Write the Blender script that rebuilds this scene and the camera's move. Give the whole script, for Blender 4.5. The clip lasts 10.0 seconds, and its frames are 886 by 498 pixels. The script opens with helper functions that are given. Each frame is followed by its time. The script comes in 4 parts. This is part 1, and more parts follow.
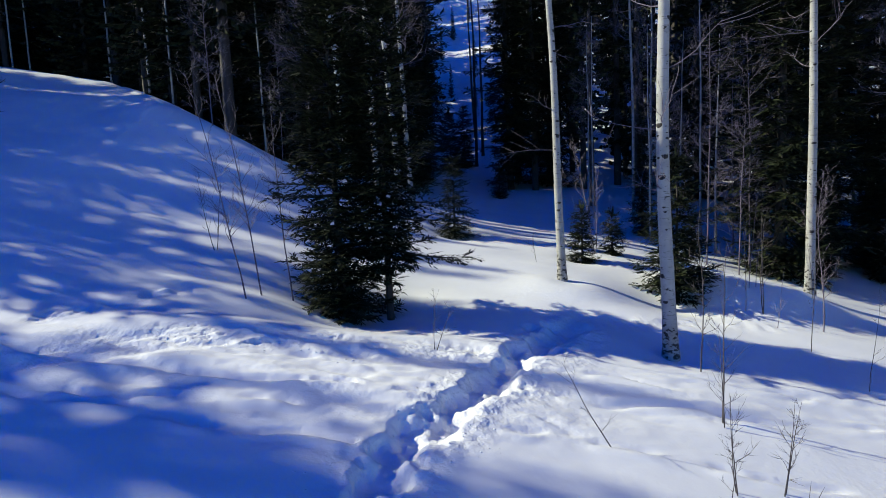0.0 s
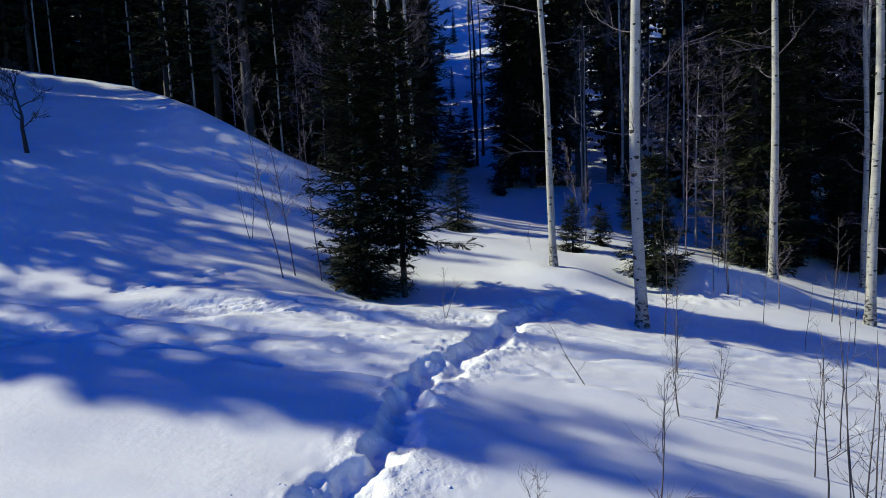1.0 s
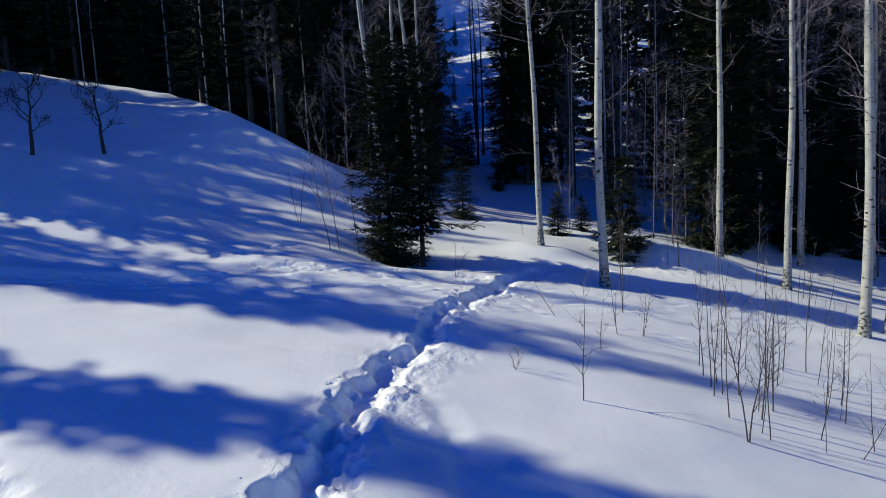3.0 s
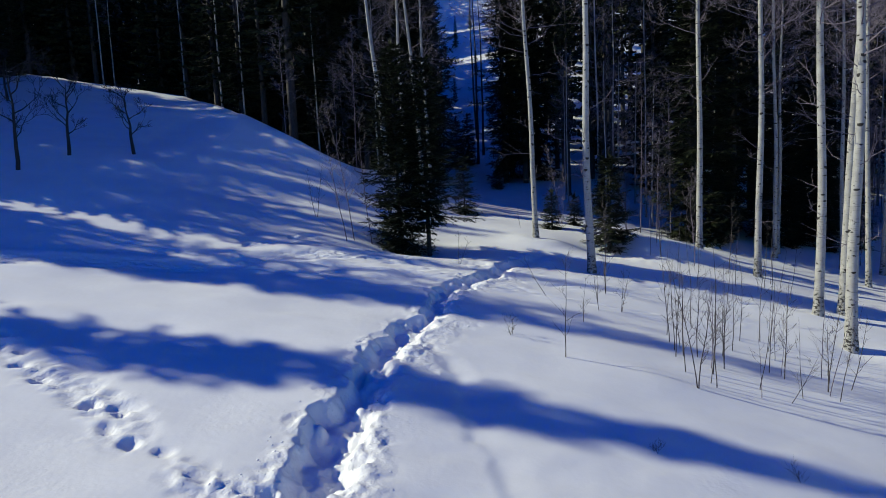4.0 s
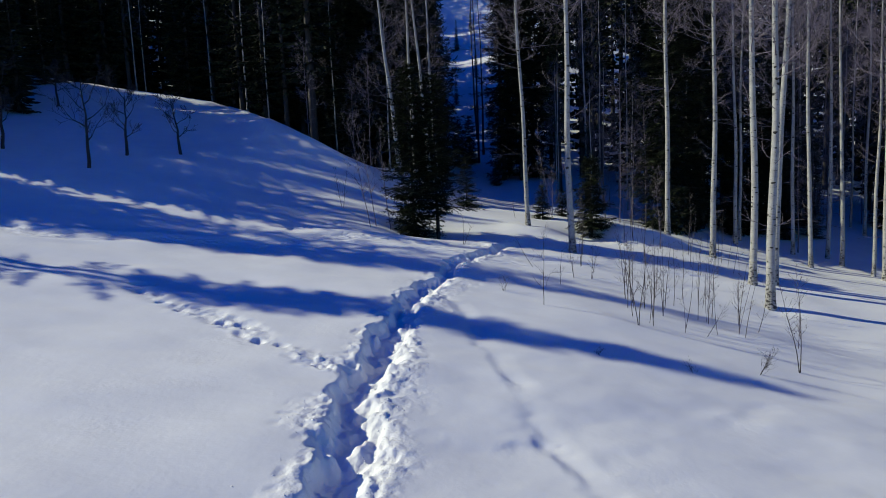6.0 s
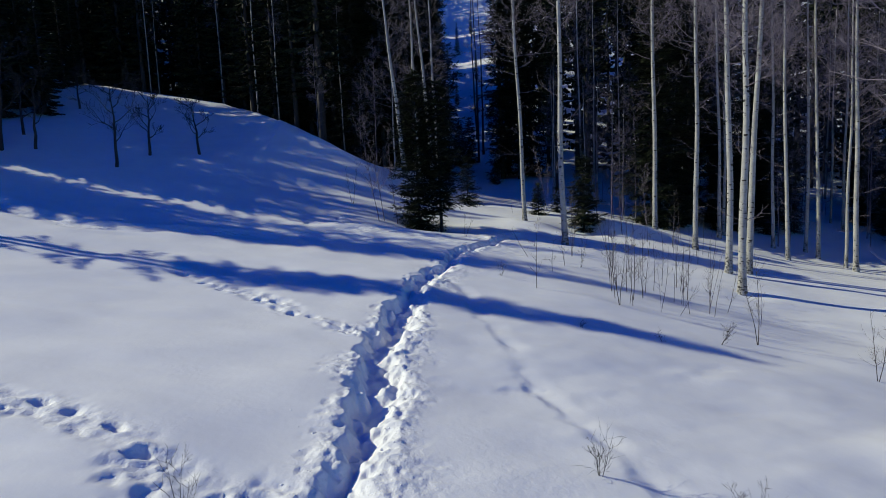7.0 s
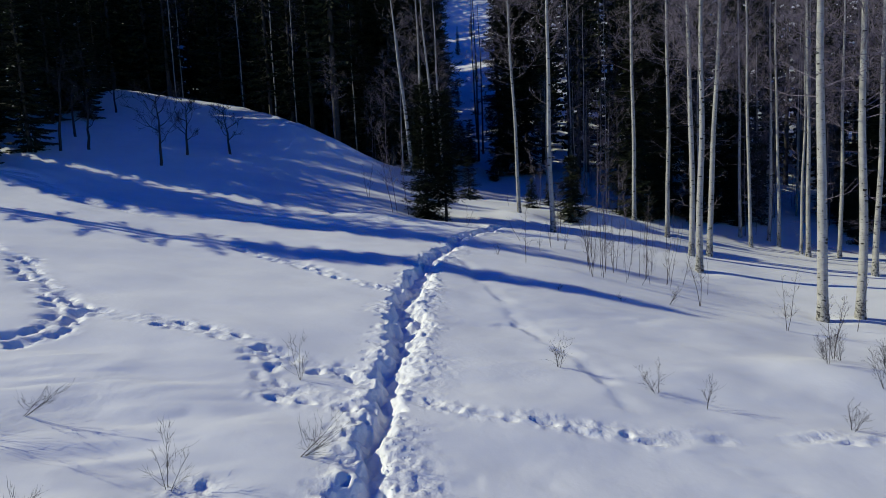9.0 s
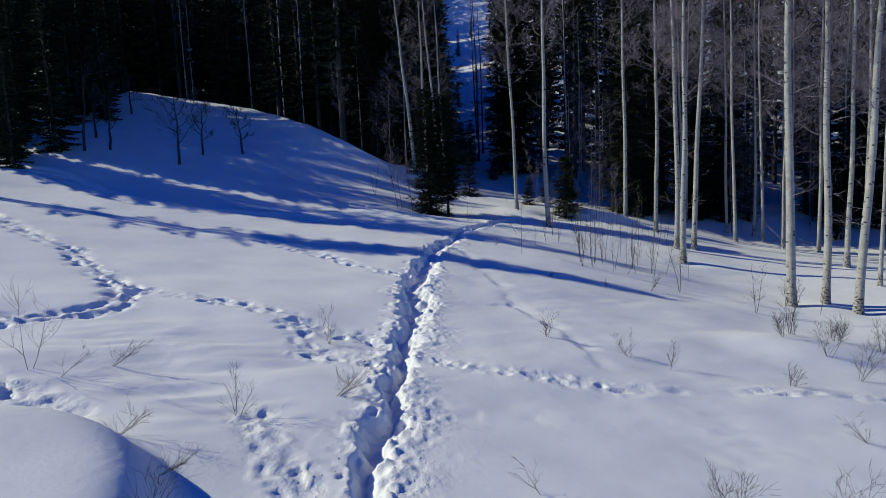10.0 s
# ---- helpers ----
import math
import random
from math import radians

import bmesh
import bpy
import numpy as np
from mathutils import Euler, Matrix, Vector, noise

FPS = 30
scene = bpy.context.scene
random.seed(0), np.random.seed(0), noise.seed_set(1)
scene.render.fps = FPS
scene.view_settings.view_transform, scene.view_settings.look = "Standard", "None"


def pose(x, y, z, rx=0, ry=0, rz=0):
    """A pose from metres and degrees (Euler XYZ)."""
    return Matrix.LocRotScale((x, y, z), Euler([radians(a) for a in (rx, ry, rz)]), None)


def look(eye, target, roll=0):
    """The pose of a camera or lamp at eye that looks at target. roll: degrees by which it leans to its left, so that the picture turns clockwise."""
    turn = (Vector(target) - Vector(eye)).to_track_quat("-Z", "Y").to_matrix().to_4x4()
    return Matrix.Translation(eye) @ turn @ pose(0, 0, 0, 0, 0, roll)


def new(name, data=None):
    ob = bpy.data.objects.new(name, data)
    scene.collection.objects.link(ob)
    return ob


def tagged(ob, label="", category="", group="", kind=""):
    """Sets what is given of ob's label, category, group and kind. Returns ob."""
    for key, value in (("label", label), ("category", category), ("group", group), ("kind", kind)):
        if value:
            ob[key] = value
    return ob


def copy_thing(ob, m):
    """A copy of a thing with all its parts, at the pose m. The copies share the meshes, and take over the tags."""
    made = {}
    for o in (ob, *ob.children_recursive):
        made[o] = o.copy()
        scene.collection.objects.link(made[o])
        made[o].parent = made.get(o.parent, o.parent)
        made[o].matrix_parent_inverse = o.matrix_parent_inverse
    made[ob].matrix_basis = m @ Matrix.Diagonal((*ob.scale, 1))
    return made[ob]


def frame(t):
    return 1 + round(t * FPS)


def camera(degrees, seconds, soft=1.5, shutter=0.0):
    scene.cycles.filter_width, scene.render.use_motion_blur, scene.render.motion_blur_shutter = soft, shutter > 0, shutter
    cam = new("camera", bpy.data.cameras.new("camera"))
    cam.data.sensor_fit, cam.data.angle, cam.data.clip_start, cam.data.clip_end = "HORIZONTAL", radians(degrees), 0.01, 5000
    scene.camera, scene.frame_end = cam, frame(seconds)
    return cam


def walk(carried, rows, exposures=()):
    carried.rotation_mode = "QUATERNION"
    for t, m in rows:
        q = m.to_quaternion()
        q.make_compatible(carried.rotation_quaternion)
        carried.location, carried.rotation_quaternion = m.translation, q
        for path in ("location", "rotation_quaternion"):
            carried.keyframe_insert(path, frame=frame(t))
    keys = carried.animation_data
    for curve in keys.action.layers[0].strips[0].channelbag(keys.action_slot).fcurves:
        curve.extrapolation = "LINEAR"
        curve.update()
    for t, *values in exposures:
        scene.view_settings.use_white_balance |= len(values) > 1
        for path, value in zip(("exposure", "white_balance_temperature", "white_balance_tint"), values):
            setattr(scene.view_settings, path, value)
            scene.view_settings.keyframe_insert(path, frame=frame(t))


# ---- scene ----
# Backward flight over a snowy clearing between an aspen stand and a spruce wood.
cam = camera(75.0, 10.0, 0.6)
PATH = [
    (0.0, 0.0, 0.0, 0.0, -0.19, -6.0),
    (0.5, -0.078, -0.889, -0.031, -0.192, -6.028),
    (1.0, -0.156, -1.782, -0.063, -0.194, -6.055),
    (1.5, -0.232, -2.676, -0.094, -0.196, -6.083),
    (2.0, -0.307, -3.572, -0.125, -0.199, -6.111),
    (2.5, -0.381, -4.469, -0.156, -0.201, -6.138),
    (4.0, -0.596, -7.165, -0.247, -0.207, -6.221),
    (4.5, -0.665, -8.064, -0.278, -0.209, -6.249),
    (5.0, -0.733, -8.962, -0.308, -0.212, -6.277),
    (5.5, -0.8, -9.858, -0.338, -0.214, -6.305),
    (7.0, -0.995, -12.536, -0.427, -0.22, -6.388),
    (7.5, -1.057, -13.423, -0.457, -0.222, -6.415),
    (8.0, -1.119, -14.307, -0.486, -0.225, -6.443),
    (8.5, -1.179, -15.187, -0.515, -0.227, -6.471),
    (9.0, -1.238, -16.063, -0.544, -0.229, -6.498),
    (9.5, -1.296, -16.934, -0.573, -0.231, -6.526),
    (10.0, -1.353, -17.8, -0.602, -0.233, -6.554),
]
ROLL = 2.45
EXPOSURES = [(0.0, 0.50), (0.5, 0.41), (1.0, 0.30), (2.5, 0.24), (4.0, 0.06), (5.5, -0.06), (7.0, -0.15), (10.0, -0.20)]
walk(cam, [(t, pose(x, y, z, 90 + pitch, ROLL, yaw)) for t, x, y, z, yaw, pitch in PATH], EXPOSURES)

# ---- light: low winter sun from the side, clear sky ----
SUN_EL = 31.0
SUN_DIR = Vector((-1.0, 0.20, 0.0)).normalized() * math.cos(radians(SUN_EL)) + Vector((0, 0, math.sin(radians(SUN_EL))))
sun = new("sun", bpy.data.lights.new("sun", "SUN"))
sun.data.energy, sun.data.angle, sun.data.color = 4.9, radians(0.5), (0.955, 0.955, 0.725)
sun.matrix_world = look(SUN_DIR * 60, (0, 0, 0))

world = bpy.data.worlds.new("clear_sky")
scene.world = world
world.use_nodes = True
wn = world.node_tree.nodes
sky = wn.new("ShaderNodeTexSky")
sky.sky_type, sky.sun_disc = "NISHITA", False
sky.sun_elevation = radians(SUN_EL)
sky.sun_rotation = math.atan2(SUN_DIR.x, SUN_DIR.y) % (2 * math.pi)
sky.altitude, sky.air_density, sky.dust_density, sky.ozone_density = 2600, 1.0, 0.2, 3.0
deep = wn.new("ShaderNodeHueSaturation")
deep.inputs["Saturation"].default_value = 2.7
deep.inputs["Hue"].default_value = 0.531
world.node_tree.links.new(sky.outputs[0], deep.inputs["Color"])
world.node_tree.links.new(deep.outputs[0], wn["Background"].inputs["Color"])
wn["Background"].inputs["Strength"].default_value = 0.135


# ---- materials ----
def material(name):
    m = bpy.data.materials.new(name)
    m.use_nodes = True
    return m, m.node_tree, m.node_tree.nodes, m.node_tree.nodes["Principled BSDF"]


def ramp(nt, fac, stops):
    r = nt.nodes.new("ShaderNodeValToRGB")
    while len(r.color_ramp.elements) < len(stops):
        r.color_ramp.elements.new(0.5)
    for e, (p, c) in zip(r.color_ramp.elements, stops):
        e.position, e.color = p, (*c, 1)
    nt.links.new(fac, r.inputs[0])
    return r.outputs[0]


def coords(nt, scale, kind="Object"):
    tc = nt.nodes.new("ShaderNodeTexCoord")
    mp = nt.nodes.new("ShaderNodeMapping")
    mp.inputs["Scale"].default_value = scale
    nt.links.new(tc.outputs[kind], mp.inputs[0])
    return mp.outputs[0]


def noise_node(nt, vec, scale, detail=4.0, rough=0.55):
    n = nt.nodes.new("ShaderNodeTexNoise")
    n.inputs["Scale"].default_value, n.inputs["Detail"].default_value, n.inputs["Roughness"].default_value = scale, detail, rough
    nt.links.new(vec, n.inputs["Vector"])
    return n.outputs["Fac"]


def bump(nt, bsdf, height, strength, dist, below=None):
    b = nt.nodes.new("ShaderNodeBump")
    b.inputs["Strength"].default_value, b.inputs["Distance"].default_value = strength, dist
    nt.links.new(height, b.inputs["Height"])
    if below is not None:
        nt.links.new(below, b.inputs["Normal"])
    nt.links.new(b.outputs[0], bsdf.inputs["Normal"])
    return b.outputs[0]


def make_snow():
    m, nt, nodes, bsdf = material("snow")
    v = coords(nt, (1, 1, 1))
    col = ramp(nt, noise_node(nt, v, 0.9, 6), [(0.3, (0.735, 0.74, 0.745)), (0.7, (0.80, 0.805, 0.80))])
    nt.links.new(col, bsdf.inputs["Base Color"])
    bsdf.inputs["Roughness"].default_value = 0.65
    bsdf.inputs["Specular IOR Level"].default_value = 0.25
    b1 = bump(nt, bsdf, noise_node(nt, v, 6.5, 5, 0.55), 0.16, 0.03)
    b2 = bump(nt, bsdf, noise_node(nt, v, 38.0, 4, 0.6), 0.06, 0.012, b1)
    # broken crust where the snow is trodden
    tread = nodes.new("ShaderNodeAttribute")
    tread.attribute_name = "tread"
    crust = nodes.new("ShaderNodeMath")
    crust.operation = "MULTIPLY"
    lumps = ramp(nt, noise_node(nt, v, 10.0, 2, 0.5), [(0.38, (0, 0, 0)), (0.62, (1, 1, 1))])
    nt.links.new(lumps, crust.inputs[0])
    patch = nodes.new("ShaderNodeMath")
    patch.operation = "ADD"
    nt.links.new(tread.outputs["Fac"], patch.inputs[0])
    nt.links.new(ramp(nt, noise_node(nt, v, 0.55, 3, 0.6), [(0.52, (0, 0, 0)), (0.66, (0.22, 0.22, 0.22))]), patch.inputs[1])
    nt.links.new(patch.outputs[0], crust.inputs[1])
    bump(nt, bsdf, crust.outputs[0], 0.5, 0.016, b2)
    return m


def make_aspen_bark():
    m, nt, nodes, bsdf = material("aspen_bark")
    v = coords(nt, (1, 1, 1))
    pale = ramp(nt, noise_node(nt, v, 3.0, 5), [(0.3, (0.23, 0.223, 0.205)), (0.7, (0.40, 0.388, 0.358))])
    flat = coords(nt, (2.4, 2.4, 5.5))
    knots = nodes.new("ShaderNodeTexVoronoi")
    knots.inputs["Scale"].default_value = 1.0
    nt.links.new(flat, knots.inputs["Vector"])
    spots = ramp(nt, knots.outputs["Distance"], [(0.12, (1, 1, 1)), (0.16, (0, 0, 0))])
    lent = noise_node(nt, coords(nt, (7, 7, 55)), 1.0, 4, 0.6)
    lines = ramp(nt, lent, [(0.60, (0, 0, 0)), (0.68, (0.8, 0.8, 0.8))])
    tc = nodes.new("ShaderNodeTexCoord")
    sep = nodes.new("ShaderNodeSeparateXYZ")
    nt.links.new(tc.outputs["Object"], sep.inputs[0])
    low = nodes.new("ShaderNodeMapRange")
    low.inputs["From Min"].default_value, low.inputs["From Max"].default_value = 0.1, 1.4
    low.inputs["To Min"].default_value, low.inputs["To Max"].default_value = 0.13, 0.0
    nt.links.new(sep.outputs["Z"], low.inputs["Value"])
    rough = nodes.new("ShaderNodeMath")
    rough.operation = "ADD"
    nt.links.new(noise_node(nt, coords(nt, (8, 8, 14)), 1.0, 5, 0.65), rough.inputs[0])
    nt.links.new(low.outputs[0], rough.inputs[1])
    basal = ramp(nt, rough.outputs[0], [(0.64, (0, 0, 0)), (0.68, (1, 1, 1))])
    mix1 = nodes.new("ShaderNodeMixRGB")
    mix1.inputs[2].default_value = (0.022, 0.019, 0.018, 1)
    nt.links.new(pale, mix1.inputs[1])
    nt.links.new(spots, mix1.inputs[0])
    mix2 = nodes.new("ShaderNodeMixRGB")
    mix2.inputs[2].default_value = (0.07, 0.06, 0.05, 1)
    nt.links.new(mix1.outputs[0], mix2.inputs[1])
    nt.links.new(lines, mix2.inputs[0])
    mix3 = nodes.new("ShaderNodeMixRGB")
    mix3.inputs[2].default_value = (0.020, 0.018, 0.017, 1)
    nt.links.new(mix2.outputs[0], mix3.inputs[1])
    nt.links.new(basal, mix3.inputs[0])
    nt.links.new(mix3.outputs[0], bsdf.inputs["Base Color"])
    bsdf.inputs["Roughness"].default_value = 0.75
    bump(nt, bsdf, lent, 0.4, 0.01)
    return m


def make_plain_bark(name, dark, light, scale=(14, 14, 4)):
    m, nt, nodes, bsdf = material(name)
    f = noise_node(nt, coords(nt, scale), 1.0, 5, 0.65)
    nt.links.new(ramp(nt, f, [(0.3, dark), (0.7, light)]), bsdf.inputs["Base Color"])
    bsdf.inputs["Roughness"].default_value = 0.85
    bump(nt, bsdf, f, 0.6, 0.02)
    return m


def make_needles(name, dark, mid, light):
    m, nt, nodes, bsdf = material(name)
    geo = nodes.new("ShaderNodeNewGeometry")
    col = ramp(nt, geo.outputs["Random Per Island"], [(0.0, dark), (0.55, mid), (1.0, light)])
    big = noise_node(nt, coords(nt, (0.9, 0.9, 0.9)), 1.0, 3)
    val = ramp(nt, big, [(0.3, (0.65, 0.65, 0.65)), (0.7, (1.15, 1.12, 1.0))])
    mix = nodes.new("ShaderNodeMixRGB")
    mix.blend_type = "MULTIPLY"
    mix.inputs[0].default_value = 1.0
    nt.links.new(col, mix.inputs[1])
    nt.links.new(val, mix.inputs[2])
    nt.links.new(mix.outputs[0], bsdf.inputs["Base Color"])
    bsdf.inputs["Roughness"].default_value = 0.6
    bsdf.inputs["Specular IOR Level"].default_value = 0.12
    return m


SNOW = make_snow()
ASPEN = make_aspen_bark()
SPRUCE_BARK = make_plain_bark("spruce_bark", (0.02, 0.016, 0.014), (0.055, 0.046, 0.04))
TWIG = make_plain_bark("grey_twig_bark", (0.080, 0.066, 0.085), (0.18, 0.15, 0.185))
BROWN_TWIG = make_plain_bark("brown_twig_bark", (0.010, 0.008, 0.008), (0.036, 0.028, 0.027))
SAPLING_BARK = make_plain_bark("sapling_bark", (0.030, 0.025, 0.026), (0.095, 0.078, 0.078))
KNOT = make_plain_bark("black_knot_bark", (0.010, 0.009, 0.008), (0.03, 0.026, 0.024), (40, 40, 40))
NEEDLES = make_needles("spruce_needles", (0.006, 0.010, 0.006), (0.016, 0.022, 0.012), (0.052, 0.062, 0.032))


# ---- terrain ----
TABLE = np.random.RandomState(11).rand(256, 256)


def lattice(x, y):
    """Smooth value noise, 0 to 1."""
    xi, yi = np.floor(x).astype(int), np.floor(y).astype(int)
    u, v = x - xi, y - yi
    u, v = u * u * (3 - 2 * u), v * v * (3 - 2 * v)
    a, b = TABLE[xi % 256, yi % 256], TABLE[(xi + 1) % 256, yi % 256]
    c, d = TABLE[xi % 256, (yi + 1) % 256], TABLE[(xi + 1) % 256, (yi + 1) % 256]
    return (a * (1 - u) + b * u) * (1 - v) + (c * (1 - u) + d * u) * v


def fractal(x, y, octaves=3):
    total = 0
    for k in range(octaves):
        total = total + (lattice(x * 2 ** k + 17.3 * k, y * 2 ** k + 5.1 * k) - 0.5) / 2 ** k
    return total


def soft(u):
    return np.logaddexp(0, u)


def sigmoid(u):
    return 1 / (1 + np.exp(-np.clip(u, -60, 60)))


def step(a, b, v):
    t = np.clip((v - a) / (b - a), 0, 1)
    return t * t * (3 - 2 * t)


SWELLS = [(5, -8, 7, -0.088), (9, 1, 6, -0.687), (4, 16, 5, 0.247), (16, 12, 6, -0.60), (-8, 0, 6, -0.242), (-14, 22, 8, 0.245), (-1, 5, 5, 0.058)]


# The hill's crest: x, y, height
CREST = np.array([(-60, 30, 13.0), (-26, 30, 7.7), (-20, 29.5, 6.5), (-16, 28.5, 5.75), (-14, 26.5, 5.0), (-12, 24.0, 4.3), (-10, 21.5, 3.5), (-8, 20.0, 2.5), (-6, 18.5, 1.5), (-4, 17.2, 0.6), (-2, 16.5, -0.6)])


def flat_terrain(xc, yc):
    """The clearing's floor, sloping aside, with the foot of the hill and the far bank."""
    along = -math.sin(0.3) * xc + math.cos(0.3) * yc
    z = -3.122 - 0.129 * xc + 0.089 * yc
    z = z + 0.201 * 1.5 * (soft((along - 12) / 1.5) - 0.75 * soft((along - 34) / 1.5)) * sigmoid((-2 - xc) / 1.5)
    z = z + 0.176 * 3 * soft((yc - 20) / 3) * sigmoid((xc - 4) / 3)
    for a, b, r, k in SWELLS:
        z = z + k * np.exp(-((xc - a) ** 2 + (yc - b) ** 2) / r ** 2)
    return z


def terrain(x, y):
    """The lie of the land without tracks: the floor, a hill, a far bank and the mountainside behind."""
    x, y = np.asarray(x, float), np.asarray(y, float)
    xc, yc = np.clip(x, -60, 40), np.clip(y, -40, 48)
    z = flat_terrain(xc, yc)
    # the dome rises to its crest and falls away behind it
    top_y, top_z = np.interp(xc, CREST[:, 0], CREST[:, 1]), np.interp(xc, CREST[:, 0], CREST[:, 2])
    dome = sigmoid((-4.2 - xc) / 0.8)
    u = np.clip((yc - (top_y - 8)) / 8, 0, 1)
    at_crest = flat_terrain(xc, top_y)
    rise = (top_z + 0.10 - at_crest) * u * u
    behind = np.maximum(yc - top_y, 0)
    fall = top_z + 0.10 - 0.16 * behind * behind / (behind + 2.0) - z
    z = z + dome * np.where(yc < top_y, rise, fall)
    z = z + 0.52 * 5 * soft((y - 50) / 5)
    return z


TRENCH = [(-2.4, -24), (-2.35, -11.9), (-2.3, -9.8), (-2.2, -7.6), (-2.2, -6), (-2.2, -3.3), (-2.0, -0.1), (-1.3, 2.9), (-0.5, 5.35), (0.3, 7.0), (1.05, 8.4), (2.1, 9.8), (2.7, 11.2)]
HILL_TRAIL = [(-26, 10.5), (-18.3, 8.3), (-14.6, 5.9), (-11.9, 5.0), (-9.5, 5.6), (-6.4, 6.1), (-4.2, 7.6), (-2.9, 8.1), (0.2, 8.2)]
PRINT_TRAILS = [
    ([(-7.5, 1.5), (-6.4, 0.6), (-5.0, -0.3), (-3.6, -1.5), (-2.6, -2.2)], 0.34, 0.10, 0.14),
    ([(-16.5, 1.5), (-14.9, 0.1), (-13.1, -1.1), (-11.7, -2.0), (-9.8, -3.9), (-8.4, -5.1), (-8.0, -6.4), (-8.6, -7.2), (-9.4, -7.9), (-10.6, -8.6)], 0.15, 0.17, 0.15),
    ([(-8.4, -5.1), (-7.3, -5.5), (-5.9, -5.8), (-4.6, -6.4), (-4.1, -7.3), (-3.7, -8.0), (-2.6, -8.2)], 0.32, 0.13, 0.09),
    ([(-4.4, -6.6), (-3.4, -7.0), (-2.6, -7.2)], 0.36, 0.11, 0.10),
    ([(-1.5, -8.0), (-0.8, -8.3), (0.3, -8.4), (1.6, -8.5), (2.9, -8.2), (4.7, -8.0), (8.5, -7.6)], 0.50, 0.06, 0.07),
    ([(-9.5, -9.8), (-7.3, -10.3), (-6.3, -10.7)], 0.34, 0.12, 0.12),
    ([(-4.0, -10.4), (-3.6, -11.0), (-3.1, -11.9)], 0.24, 0.15, 0.05),
    ([(-5.8, 8.2), (-5.0, 9.0), (-4.6, 9.9)], 0.35, 0.12, 0.12),
    ([(1.5, 9.6), (4.5, 10.8), (6.5, 11.0)], 0.24, 0.12, 0.09),
]
GROOVES = [
    [(-9.0, 7.6), (-3.0, 6.8), (-0.4, 6.7)], [(-7.0, 6.2), (-3.5, 5.9), (-1.0, 5.6)], [(-8.0, 7.0), (-4.0, 6.3), (-1.2, 6.2)],
    [(0.9, 7.2), (4.0, 7.0), (9.0, 7.7)], [(0.4, 6.3), (3.2, 5.8), (6.0, 5.9)], [(1.0, 7.9), (4.0, 7.6), (7.0, 8.2)],
]
FAINT_TRAILS = [
    ([(1.65, -8.3), (1.4, -6.8), (1.0, -5.4), (0.6, -4.4), (0.3, -3.3), (-0.1, -1.2), (-0.8, 2.2), (-1.2, 3.4)], 0.26, 0.028),
    ([(-1.5, -4.1), (-1.0, -3.7), (-0.4, -4.0), (0.3, -3.8)], 0.2, 0.018),
    ([(0.5, -4.4), (2.1, -3.4), (4.3, -1.7)], 0.25, 0.010),
    ([(-1.3, -9.8), (-0.3, -9.8), (0.8, -9.1)], 0.3, 0.014),
]


def along_line(x, y, line):
    """Signed distance (right of the way is positive) and arc length to a polyline."""
    best, side, arc = np.full(x.shape, 1e9), np.zeros(x.shape), np.zeros(x.shape)
    run = 0.0
    for (ax, ay), (bx, by) in zip(line[:-1], line[1:]):
        dx, dy = bx - ax, by - ay
        n = math.hypot(dx, dy)
        t = np.clip(((x - ax) * dx + (y - ay) * dy) / n ** 2, 0, 1)
        px, py = x - ax - t * dx, y - ay - t * dy
        d = np.hypot(px, py)
        closer = d < best
        best = np.where(closer, d, best)
        side = np.where(closer, np.sign(px * dy - py * dx) * d, side)
        arc = np.where(closer, run + t * n, arc)
        run += n
    return side, arc


def spaced(line, gap, sway, rng):
    """Points and headings at even steps along a polyline, swaying to both sides."""
    out, left, foot = [], 0.0, 1
    for (ax, ay), (bx, by) in zip(line[:-1], line[1:]):
        n = math.hypot(bx - ax, by - ay)
        ux, uy = (bx - ax) / n, (by - ay) / n
        while left < n:
            off = foot * sway * rng.uniform(0.6, 1.3)
            out.append((ax + ux * left - uy * off, ay + uy * left + ux * off, ux, uy))
            left += gap * rng.uniform(0.6, 1.4)
            foot = -foot
        left -= n
    return out


# Hollows in the snow round stems: x, y, radius, depth
WELLS = [(-1.35, 10.5, 1.5, 0.40), (0.29, 16.9, 0.7, 0.2), (3.6, 9.0, 0.45, 0.10), (2.7, 12.6, 0.4, 0.08), (5.0, 12.4, 1.1, 0.35), (3.6, 15.0, 0.5, 0.12), (8.2, 5.0, 0.5, 0.08), (10.0, 0.7, 0.5, 0.08), (11.8, -0.1, 0.5, 0.08)]
MOUNDS = [(-6.0, -13.5, 2.0, 2.1, 0.60, 6.0), (6.9, -5.0, 1.6, 0.9, 0.22, 1.6), (2.6, 12.2, 0.9, 0.7, 0.10, 1.6), (7.0, 13.2, 1.8, 1.0, 0.35, 1.6), (-1.9, 8.3, 2.8, 0.5, 0.12, 1.6)]


